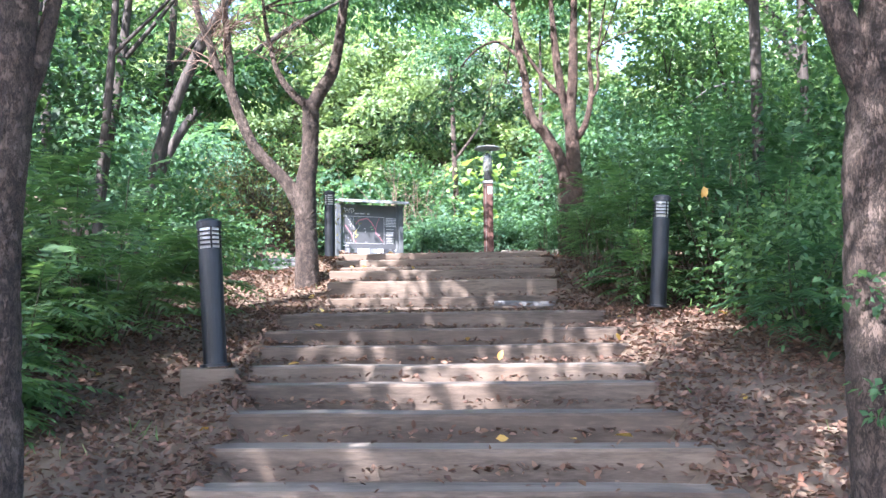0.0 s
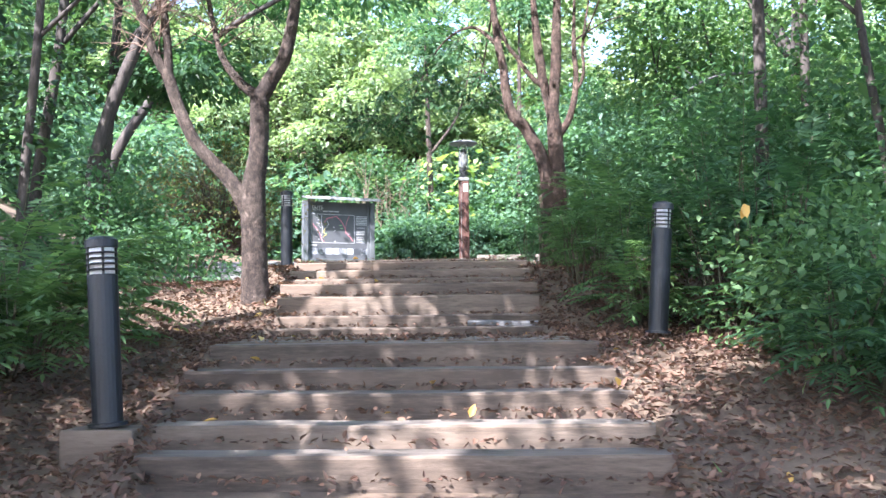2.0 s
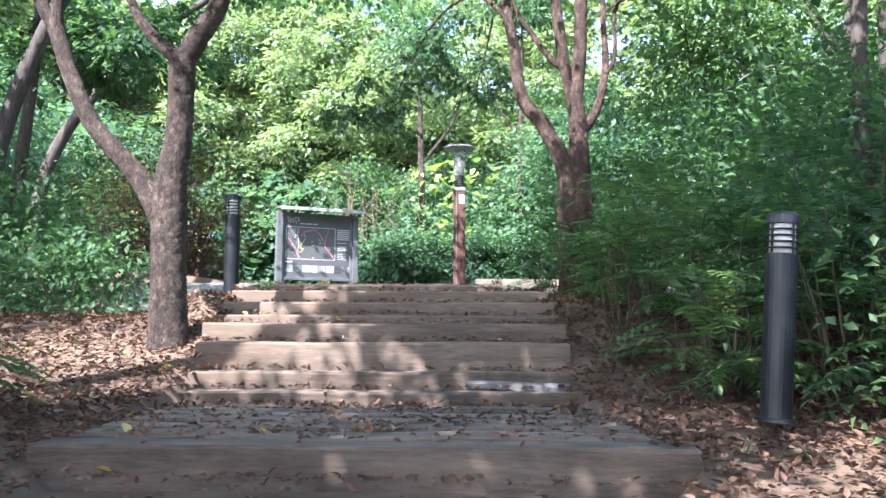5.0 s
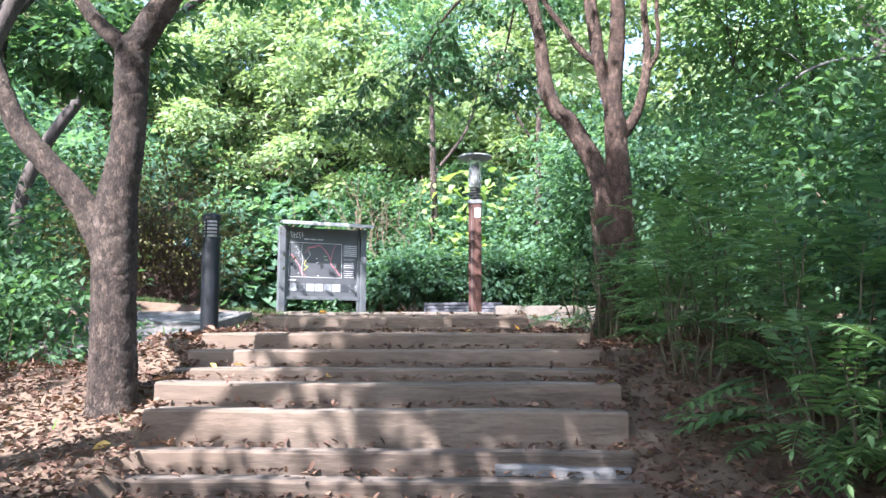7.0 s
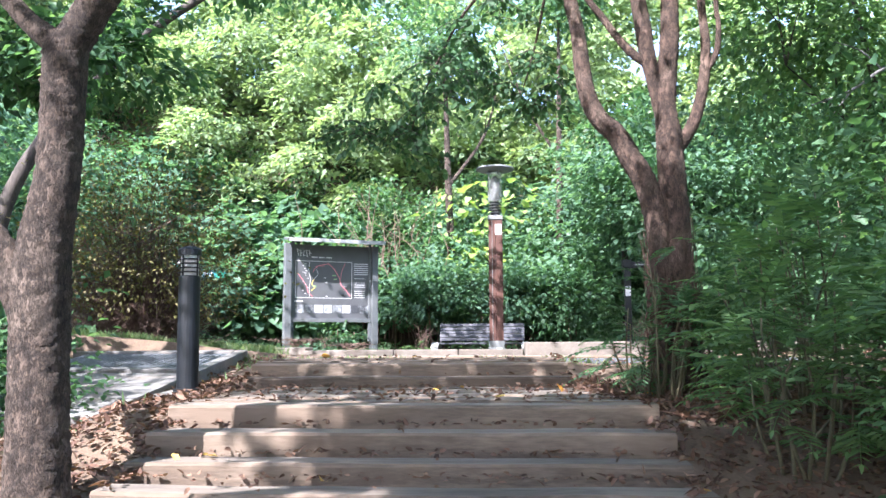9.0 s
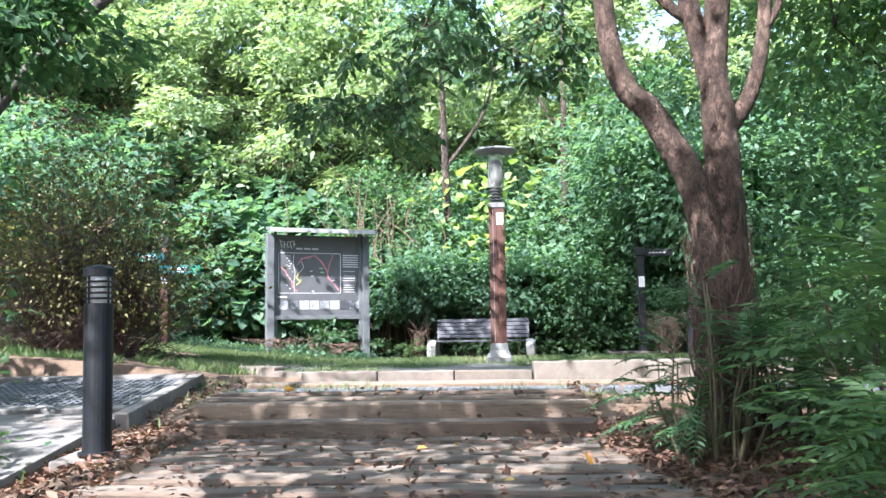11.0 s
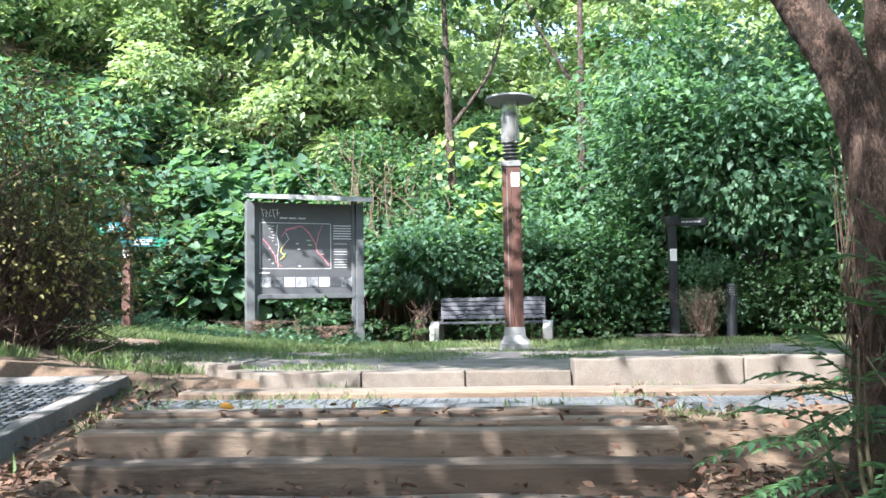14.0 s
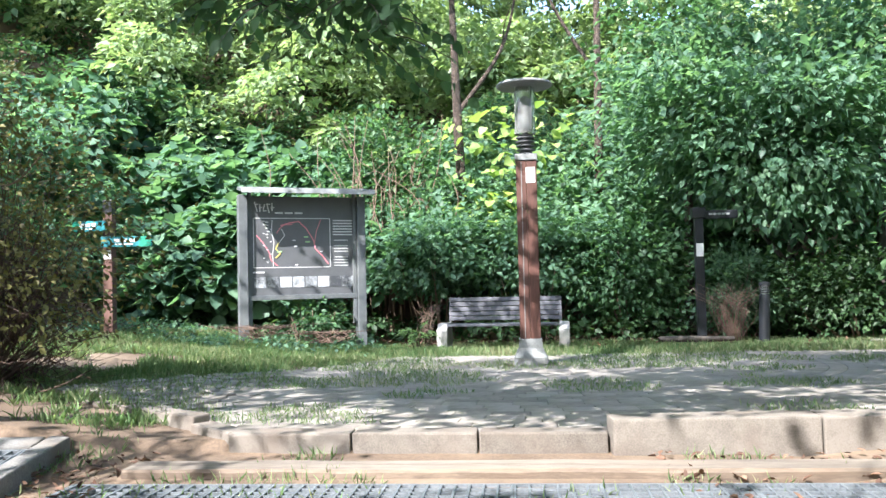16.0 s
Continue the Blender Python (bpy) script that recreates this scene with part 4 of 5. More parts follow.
vine_tree = tree("vine_tree", "reddish-brown forked tree wrapped in dry vine stems", (1.22, 12.4, 1.15), [
    ([(1.2, 12.37, 0.85), (1.2, 12.4, 1.25), (1.23, 12.4, 1.66), (1.25, 12.4, 2.07), (1.27, 12.4, 2.4), (1.26, 12.4, 2.73), (1.25, 12.4, 3.06), (1.23, 12.4, 3.35), (1.25, 12.4, 3.63), (1.28, 12.4, 3.93), (1.3, 12.42, 4.4), (1.38, 12.5, 6.2)], [0.22, 0.185, 0.16, 0.135, 0.116, 0.11, 0.106, 0.084, 0.079, 0.076, 0.07, 0.03]),
    ([(1.17, 12.37, 1.6), (1.16, 12.37, 2.1), (1.13, 12.38, 2.44), (1.05, 12.4, 2.75), (0.93, 12.4, 2.97), (0.83, 12.4, 3.15), (0.7, 12.4, 3.28), (0.62, 12.4, 3.46), (0.58, 12.4, 3.7), (0.55, 12.4, 4.0), (0.48, 12.4, 4.38), (0.39, 12.5, 5.24), (0.27, 12.7, 6.4)], [0.09, 0.1, 0.1, 0.093, 0.088, 0.083, 0.076, 0.07, 0.066, 0.059, 0.053, 0.04, 0.02]),
    ([(1.22, 12.4, 3.22), (1.15, 12.4, 3.56), (1.1, 12.4, 3.79), (1.07, 12.4, 4.05), (1.03, 12.42, 4.4), (0.95, 12.5, 5.6)], [0.066, 0.062, 0.064, 0.066, 0.06, 0.025]),
    ([(1.1, 12.4, 3.72), (0.99, 12.4, 3.8), (0.87, 12.4, 3.94), (0.75, 12.4, 4.12), (0.6, 12.42, 4.36), (0.4, 12.6, 5.0)], [0.04, 0.036, 0.032, 0.028, 0.025, 0.012]),
    ([(1.28, 12.4, 2.98), (1.43, 12.4, 3.2), (1.51, 12.4, 3.44), (1.55, 12.4, 3.68), (1.56, 12.4, 3.92), (1.54, 12.4, 4.35), (1.6, 12.5, 5.6)], [0.058, 0.05, 0.045, 0.042, 0.037, 0.03, 0.012]),
    ([(1.54, 12.4, 3.62), (1.64, 12.4, 3.79), (1.67, 12.4, 4.01), (1.67, 12.42, 4.35), (1.85, 12.5, 5.4)], [0.03, 0.024, 0.021, 0.019, 0.009]),
    ([(0.5, 12.4, 4.3), (0.1, 12.8, 4.72), (-0.4, 13.4, 4.62), (-0.85, 13.85, 3.95), (-1.0, 14.0, 3.55)], [0.03, 0.022, 0.014, 0.009, 0.004]),
    ([(0.43, 12.45, 4.9), (0.4, 13.1, 4.95), (0.25, 13.7, 4.35), (0.1, 13.95, 3.9)], [0.026, 0.018, 0.011, 0.004]),
], M_BARK_RED, [((0.9, 12.2, 6.9), (2.6, 2.4, 1.3), 4200, 34), ((-0.7, 15.8, 7.6), (2.6, 1.4, 0.7), 2400, 30), ((1.8, 14.4, 7.0), (2.0, 1.6, 0.7), 2600, 22), ((1.6, 14.2, 7.4), (2.4, 2.0, 0.8), 4200, 24)], M_LEAF_BRIGHT, 0.14, twigs=10)


def leaf_spray(owner, starts, length, twigs, drop, size, material):
    """Hanging twigs from the given points of a branch, with oval leaves set along both sides."""
    o = np.array(owner.matrix_basis.translation)
    lines, P, D = [], [], []
    for st in starts:
        for k in range(twigs):
            a = RNG.random() * 6.283
            d = np.array([math.cos(a), 0.6 * math.sin(a), -drop * (0.5 + RNG.random())])
            ln = length * (0.5 + 0.7 * RNG.random())
            p0 = np.array(st) - o + RNG.normal(0, 0.07, 3)
            p1, p2 = p0 + d * ln * 0.5 + np.array([0, 0, 0.03]), p0 + d * ln
            lines.append(([p0, p1, p2], [0.004, 0.003, 0.0015]))
            n = int(ln / 0.042)
            for j in range(n):
                t = (j + 0.6) / n
                P.append(p0 * (1 - t) ** 2 + 2 * p1 * t * (1 - t) + p2 * t * t)
                side = np.array([-d[1], d[0], 0]) * (1 if j % 2 else -1)
                D.append(unit(side + 0.6 * d + np.array([0, 0, -0.45]) + RNG.normal(0, 0.25, 3)))
    n = len(P)
    N = unit(RNG.normal(0, 0.45, (n, 3)) + np.array([0, -0.75, 0.7]))
    L = size * (0.65 + 0.6 * RNG.random(n))
    tagged(tubes("twig_mass", lines, M_BARK_DARK, owner, seg=4, steps=3), kind="stuff")
    leaves("foliage", np.array(P), np.array(D), N, L, L * 0.6, material, owner, fine=True, fold=0.1, droop=0.08)


leaf_spray(vine_tree, [(-0.1, 13.0, 4.55), (-0.4, 13.4, 4.4), (-0.6, 13.6, 4.15), (-0.75, 13.75, 3.95), (-0.9, 13.9, 3.75), (-1.0, 14.0, 3.6), (-1.2, 14.05, 3.7), (-1.45, 14.1, 3.7), (-1.7, 14.1, 3.75), (-0.8, 13.8, 4.3), (-1.3, 14.0, 4.1)], 0.42, 11, 0.55, 0.09, M_LEAF_MID)
leaf_spray(vine_tree, [(0.35, 13.2, 4.75), (0.25, 13.7, 4.3), (0.1, 13.95, 3.95), (-0.15, 13.9, 4.05), (0.3, 14.0, 3.95), (-0.35, 14.0, 4.25), (0.5, 14.0, 4.15)], 0.42, 12, 0.5, 0.09, M_LEAF_MID)
vines = thing("dry_vines", "tangle of dry brown vine stems round a trunk", "vine", pose(1.25, 12.4, 1.1))
VL = []
for k in range(170):
    a, r0 = RNG.random() * 6.283, 0.13 + 0.05 * RNG.random()
    h = 0.7 + 0.65 * RNG.random()
    z0 = 0.05 + 0.3 * RNG.random()
    pts = [(r0 * 1.3 * math.cos(a), r0 * 1.3 * math.sin(a), z0 - 0.1)]
    for j in range(1, 5):
        a += RNG.normal(0, 0.75)
        q = r0 * (1.08 - 0.05 * j) + abs(RNG.normal(0, 0.035))
        pts.append((q * math.cos(a) - 0.03 * j * 0.4, q * math.sin(a), z0 + h * j / 4))
    VL.append((pts, [0.004, 0.003, 0.0026, 0.002, 0.001]))
tagged(tubes("vine_tangle", VL, M_BUSHTWIG, vines, seg=5, steps=4), kind="stuff")

tree("near_tree", "thick brown tree trunk at the foot of the steps", (1.86, 3.0, -0.6), [
    ([(1.82, 3.0, -0.75), (1.79, 3.0, -0.4), (1.78, 3.0, 0.2), (1.81, 3.0, 0.9), (1.9, 3.0, 1.6), (2.0, 3.0, 2.6), (2.0, 3.0, 4.5)], [0.24, 0.18, 0.165, 0.16, 0.14, 0.12, 0.07]),
    ([(1.84, 3.0, 0.95), (1.72, 3.0, 1.2), (1.66, 3.0, 1.4), (1.56, 3.0, 1.75), (1.4, 3.0, 2.4), (1.1, 2.9, 3.6), (0.9, 2.8, 5.0)], [0.075, 0.07, 0.065, 0.06, 0.05, 0.035, 0.02]),
], M_BARK, [((1.6, 2.0, 5.8), (2.5, 2.5, 1.2), 7600, 20), ((0.4, 3.9, 6.4), (1.6, 1.3, 0.8), 5200, 16), ((2.3, 7.2, 6.6), (1.8, 1.8, 0.8), 6000, 26), ((-0.1, 1.5, 6.2), (1.4, 1.3, 0.7), 5200, 16)], M_LEAF_MID, 0.12, group="trees by the steps")
sprout = thing("sprouting_leaves", "small bright green shoots sprouting from a trunk", "shoots", pose(1.66, 2.83, -0.1))
leaf_cloud("foliage", (-0.02, -0.05, 0.0), (0.15, 0.12, 0.06), 70, 6, 0.042, M_LEAF_MID, sprout, inner=0.2)
leaf_cloud("foliage", (-0.03, -0.05, 0.42), (0.16, 0.12, 0.07), 70, 6, 0.042, M_LEAF_MID, sprout, inner=0.2)
tree("near_tree", "slim grey-brown tree trunk at the foot of the steps", (-1.95, 3.0, -0.75), [
    ([(-1.98, 3.0, -0.9), (-1.93, 3.0, -0.45), (-1.94, 3.0, 0.1), (-1.95, 3.0, 0.6), (-1.9, 3.0, 1.2), (-1.87, 3.0, 1.9), (-1.7, 2.9, 3.2), (-1.5, 2.8, 4.8)], [0.16, 0.13, 0.115, 0.11, 0.1, 0.085, 0.06, 0.03]),
    ([(-1.9, 3.0, 1.0), (-1.8, 3.05, 1.4), (-1.72, 3.1, 1.9), (-1.5, 3.2, 3.0)], [0.045, 0.04, 0.03, 0.015]),
], M_BARK, [((-2.4, 3.0, 5.9), (2.1, 1.8, 1.0), 9500, 22), ((-2.0, -0.7, 6.1), (1.3, 1.2, 0.7), 3400, 12)], M_LEAF_MID, 0.12, group="trees by the steps")

for k, (x, y, lean, h, r, lab) in enumerate(((3.45, 10.5, 0.05, 6.5, 0.075, "straight dark tree trunk in the shade"), (5.05, 13.5, 0.1, 7, 0.07, "thin dark leaning tree trunk"), (4.3, 9.2, -0.5, 5.5, 0.045, "thin leaning grey sapling trunk"),
        (-6.6, 13.2, 0.7, 7, 0.09, "dark leaning woodland tree trunk"), (-7.4, 12.2, 0.4, 7, 0.08, "dark woodland tree trunk"), (-5.9, 14.0, 0.35, 7, 0.085, "dark forked woodland tree trunk"), (-8.5, 15, -0.3, 8, 0.1, "dark woodland tree trunk"), (-5.2, 10.4, 0.3, 6, 0.06, "slim dark woodland trunk"),
        (6.3, 17.5, 0.2, 8, 0.1, "dark woodland tree trunk"), (-1.35, 26.5, -0.2, 7.5, 0.1, "pale grey slender tree trunk behind the bench"), (1.3, 27.5, 0.1, 8, 0.09, "slender grey tree trunk on the hillside"), (2.6, 25.3, 0.1, 5, 0.085, "grey-brown trunk beside the dark signpost"), (5.6, 24.8, 0.2, 5, 0.08, "dark slim trunk under broad leaves"))):
    z = ground_z(x, y)
    t2 = [((x + lean * 0.5, y, z + h * 0.5), (x + lean * 0.5 + (0.9 if k % 2 else -0.8), y + 0.2, z + h * 0.68), (x + lean + (1.4 if k % 2 else -1.5), y + 0.4, z + h * 0.9))]
    tree("woodland_tree", lab, (x, y, z), [([(x, y, z - 0.2), (x + lean * 0.1, y, z + h * 0.2), (x + lean * 0.45, y, z + h * 0.45), (x + lean * 0.7, y, z + h * 0.7), (x + lean, y, z + h)], [r * 1.25, r, r * 0.9, r * 0.7, r * 0.3])] + [(p, [r * 0.5, r * 0.35, r * 0.12]) for p in t2],
         M_BARK if 8 < k < 11 else M_BARK_DARK, [((x + lean, y, z + h), (1.6, 1.6, 1.2), 600 if x < -5 else 1800, 20)], M_LEAF_MID, 0.15, seg=9, group="woodland trees", twigs=3)

# Added trees: crowns above the view block sun over steps and square.
tree("shade_tree", "leaning unseen tree added to shade the steps", (-4.4, 6.6, 0.3), [([(-4.4, 6.6, 0.1), (-4.3, 6.5, 2.0), (-3.6, 6.0, 4.4), (-2.8, 5.4, 6.4)], [0.13, 0.11, 0.09, 0.04])], M_BARK_DARK, [((-1.9, 5.3, 6.7), (1.9, 1.9, 0.9), 8600, 26), ((-0.4, 5.4, 7.0), (1.7, 1.6, 0.8), 6500, 22)], M_LEAF_MID, 0.145, seg=9, group="trees by the steps")
tree("shade_tree", "leaning woodland tree, high crowns added out of view to shade the square", (-5.4, 12.4, 1.0), [([(-5.4, 12.4, 0.8), (-5.2, 12.4, 3.0), (-4.4, 12.6, 5.2), (-3.2, 12.8, 6.8)], [0.12, 0.1, 0.08, 0.03])], M_BARK_DARK, [((-2.9, 12.9, 7.2), (2.5, 2.4, 0.9), 8000, 20), ((0.3, 13.6, 8.2), (2.4, 2.0, 0.8), 5500, 17), ((-4.7, 14.8, 4.8), (1.3, 1.2, 0.9), 2000, 22)], M_LEAF_MID, 0.145, seg=9, group="trees by the steps")
# unseen trees added behind and beside the walker, whose crowns shade the steps
for x, y, h in ((-4.5, -3.0, 7.0), (2.4, -5.4, 7.5), (4.2, -1.5, 7.0), (-5.9, 0.4, 7.0), (-8.6, 4.9, 7.5), (4.4, 6.0, 6.4), (-8.5, -1, 8), (-11.6, 6.8, 9.0), (-6.6, 0.9, 7.8)):
    z = ground_z(x, y)
    tree("shade_tree", "broad unseen tree added to shade the steps", (x, y, z), [([(x, y, z - 0.2), (x + 0.1, y, z + 2), (x, y + 0.1, z + 4.4), (x + 0.2, y, z + h)], [0.2, 0.15, 0.12, 0.04])], M_BARK, [((x, y, z + h), (2.9, 2.9, 1.4), 9000, 18)], M_LEAF_MID, 0.15, seg=9, loose=0.14, group="trees by the steps")

# Crowns added out of view to shade the right bank, hillside and bench.
tree("shade_tree", "leaning unseen tree added behind the foot of the steps for shade", (2.7, -2.0, -1.7), [([(2.7, -2.0, -1.9), (2.5, -1.9, 0.6), (1.6, -1.6, 3.4), (0.1, -1.2, 5.9)], [0.15, 0.12, 0.09, 0.04])], M_BARK, [((-0.35, -0.2, 6.0), (1.4, 1.5, 0.8), 4600, 15), ((-2.2, -2.1, 6.2), (1.0, 1.1, 0.6), 2600, 9)], M_LEAF_MID, 0.14, seg=9, group="trees by the steps")
tree("shade_tree", "tall tree beside the square, unseen crown added to shade the hillside", (7.6, 19.2, 1.3), [([(7.6, 19.2, 1.0), (7.5, 19.3, 4.0), (6.6, 20.0, 7.6), (4.2, 21.2, 10.6)], [0.18, 0.15, 0.11, 0.04])], M_BARK_DARK, [((3.8, 21.4, 11.0), (3.0, 2.4, 0.8), 7500, 22)], M_LEAF_MID, 0.16, seg=9, group="trees by the steps")
tree("shade_tree", "leaning tree, unseen crowns added to shade the bench", (-7.6, 17.6, 1.8), [([(-7.6, 17.6, 1.4), (-7.3, 17.7, 4.0), (-5.6, 18.2, 6.4), (-3.2, 18.6, 8.0)], [0.13, 0.11, 0.08, 0.03])], M_BARK_DARK, [((-3.4, 18.5, 8.1), (3.2, 2.3, 0.8), 5000, 22), ((0.4, 19.0, 8.6), (2.2, 1.9, 0.7), 1800, 10)], M_LEAF_MID, 0.15, seg=9, group="trees by the steps")
tree("woodland_tree", "slim woodland tree with yellowing leaves beside the square", (5.0, 16.6, 1.2), [([(5.0, 16.6, 1.0), (4.95, 16.6, 2.6), (4.7, 16.5, 4.2), (4.3, 16.4, 6.2)], [0.08, 0.065, 0.05, 0.02]), ([(4.85, 16.55, 3.4), (4.2, 16.3, 4.2), (3.4, 16.1, 4.9)], [0.03, 0.022, 0.008])], M_BARK_DARK, [((4.1, 16.4, 5.3), (1.7, 1.4, 1.7), 4600, 50), ((5.4, 17.0, 4.2), (1.4, 1.4, 1.5), 3000, 40)], M_LEAF_BRIGHT, 0.11, seg=9, group="woodland trees", twigs=6)
tree("broadleaf_tree", "small tree with dense broad dark green leaves", (4.1, 24.6, 1.3), [([(4.1, 24.6, 1.1), (4.1, 24.6, 2.2), (4.2, 24.6, 3.4), (4.1, 24.7, 4.8)], [0.09, 0.075, 0.06, 0.03]), ([(4.1, 24.6, 2.4), (3.6, 24.5, 3.0), (3.0, 24.3, 3.7)], [0.045, 0.035, 0.015]), ([(4.12, 24.6, 2.6), (4.7, 24.5, 3.2), (5.3, 24.4, 3.8)], [0.045, 0.035, 0.015])],
             M_BARK_DARK, [((4.0, 24.5, 4.7), (2.4, 1.7, 1.75), 13000, 100)], M_LEAF_BLUE, 0.16)
tape = thing("marker_tape", "strip of orange tape tied on a branch", "tape", pose(4.95, 24.2, 3.55))
part("strip", solid((0, 0, 0), (0.07, 0.015, 0.28), 0.004), M_ORANGE, tape)

twig = thing("dead_branch", "bare pale dead branch hanging over shrubs", "branch", pose(3.6, 14.2, 4.1))
tubes("branch", [([(-0.6, 0, -0.25), (-0.2, 0, -0.1), (0.1, 0, 0.1), (0.5, 0.1, 0.25), (1.0, 0.2, 0.3)], [0.008, 0.014, 0.018, 0.02, 0.022]), ([(0.1, 0, 0.1), (-0.1, 0, 0.3), (-0.35, 0, 0.4)], [0.012, 0.008, 0.004]), ([(-0.2, 0, -0.1), (-0.45, 0, -0.4)], [0.01, 0.004])], M_GREYWOOD, twig, seg=7)

# ---- shrubs along the steps ----
# Front left shrubs take the bright leaf tone for the sun on them.
FERN = "feathery compound-leaved green shrub beside the steps"
for c, r, st, fr, ln, lf, mt in (
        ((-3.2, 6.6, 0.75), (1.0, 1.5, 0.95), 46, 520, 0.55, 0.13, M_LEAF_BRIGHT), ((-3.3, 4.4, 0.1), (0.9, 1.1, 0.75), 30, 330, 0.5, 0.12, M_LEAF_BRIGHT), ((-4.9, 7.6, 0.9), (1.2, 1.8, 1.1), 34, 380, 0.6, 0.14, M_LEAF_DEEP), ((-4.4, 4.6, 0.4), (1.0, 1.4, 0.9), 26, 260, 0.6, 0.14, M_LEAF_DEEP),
        ((1.78, 8.95, 1.0), (0.5, 0.9, 0.8), 26, 180, 0.5, 0.11, M_LEAF_BRIGHT), ((2.6, 8.5, 1.35), (0.8, 0.9, 1.1), 30, 210, 0.6, 0.125, M_LEAF_MID), ((2.45, 5.9, 0.45), (0.5, 0.7, 0.5), 20, 150, 0.5, 0.11, M_LEAF_MID), ((3.3, 9.6, 1.25), (1.0, 1.1, 0.85), 28, 240, 0.55, 0.115, M_LEAF_MID), ((1.75, 10.9, 1.75), (0.6, 0.8, 0.65), 22, 160, 0.5, 0.11, M_LEAF_BRIGHT), ((1.0, 11.75, 1.75), (0.36, 0.4, 0.5), 20, 110, 0.34, 0.07, M_LEAF_MID), ((1.75, 12.6, 1.65), (0.5, 0.6, 0.5), 16, 100, 0.4, 0.085, M_LEAF_MID), ((1.35, 9.9, 1.35), (0.4, 0.6, 0.5), 14, 110, 0.4, 0.085, M_LEAF_BRIGHT)):
    frond_shrub("feathery_shrub", FERN, c, r, st, fr, ln, lf, mt, "feathery shrubs by the steps", ground=ground_z(c[0], c[1]))
for lab, c, r, n, cl, sz, mt in (
        ("bright sunlit small-leaved green shrub", (-3.5, 10.8, 1.12), (0.75, 0.9, 0.62), 4600, 55, 0.07, M_LEAF_MID), ("small-leaved green shrub on the leafy bank", (-4.6, 11.6, 1.5), (1.0, 1.1, 1.0), 5000, 55, 0.085, M_LEAF_MID),
        ("low light green shrub under the trees", (2.75, 6.5, 0.6), (0.75, 1.2, 0.65), 4200, 46, 0.066, M_LEAF_BRIGHT), ("low light green shrub under the trees", (3.7, 7.4, 0.8), (1.1, 1.5, 0.9), 6000, 55, 0.075, M_LEAF_BRIGHT), ("low leafy shrub on the leaf-strewn bank", (3.0, 5.0, 0.15), (0.6, 0.7, 0.4), 1500, 22, 0.085, M_LEAF_MID),
        ("tall dense green shrub in the shade", (3.6, 11.3, 2.1), (1.3, 1.6, 1.4), 6000, 60, 0.1, M_LEAF_MID), ("tall dense green shrub in the shade", (5.2, 9.5, 1.9), (1.4, 2.0, 1.6), 6000, 60, 0.12, M_LEAF_MID), ("yellowing green shrub with bare twigs", (3.4, 14.8, 2.6), (1.2, 1.2, 1.3), 5000, 50, 0.085, M_LEAF_MID), ("dense green shrub near the square", (5.2, 14.5, 2.4), (1.3, 1.8, 1.6), 6500, 60, 0.1, M_LEAF_DEEP)):
    leaf_shrub("leafy_shrub", lab, c, r, n, cl, sz, mt, group="leafy shrubs", ground=ground_z(c[0], c[1]))

# dry brown bush by the drain
dry = thing("dry_bush", "dense brown half-dead bush of fine twigs", "bush", pose(-4.65, 16.2, 1.5))
DL = []
for k in range(420):
    d = rand_dirs(1, 0.5)[0]
    d[2] = abs(d[2])
    tip = d * np.array([1.3, 1.1, 2.35]) * (0.55 + 0.5 * RNG.random())
    foot = np.array([d[0] * 0.25, d[1] * 0.25, -0.05])
    DL.append(([foot, foot * 0.4 + tip * 0.6 + RNG.normal(0, 0.1, 3) + np.array([0, 0, 0.1]), tip + RNG.normal(0, 0.08, 3)], [0.008, 0.005, 0.002]))
    for j in range(2):
        m_ = foot * 0.4 + tip * 0.6
        DL.append(([m_, m_ + RNG.normal(0, 0.16, 3), m_ + RNG.normal(0, 0.28, 3) + d * 0.2], [0.004, 0.003, 0.0015]))
tagged(tubes("twig_mass", DL, M_BUSHTWIG, dry, seg=4, steps=3), kind="stuff")
PL = []
for k in range(26):
    a, z = -2.6 + 1.9 * RNG.random(), 0.85 + 0.7 * RNG.random()
    p = np.array([1.0 * math.cos(a), 0.85 * math.sin(a), z])
    d = np.array([math.cos(a) + RNG.normal(0, 0.5), math.sin(a), 0.15 + RNG.normal(0, 0.2)])
    PL.append(([p, p + d * 0.25 + RNG.normal(0, 0.05, 3), p + d * 0.5 + np.array([0, 0, 0.06])], [0.008, 0.006, 0.002]))
tagged(tubes("bare_twig_mass", PL, M_TWIG, dry, seg=5, steps=4, label="bare pinkish dead twigs"), kind="stuff")
leaf_cloud("foliage", (0, 0, 1.3), (1.3, 1.1, 1.15), 11000, 110, 0.05, M_LEAF_OLIVE, dry, spread=0.25, inner=0.35, floor=0.35)

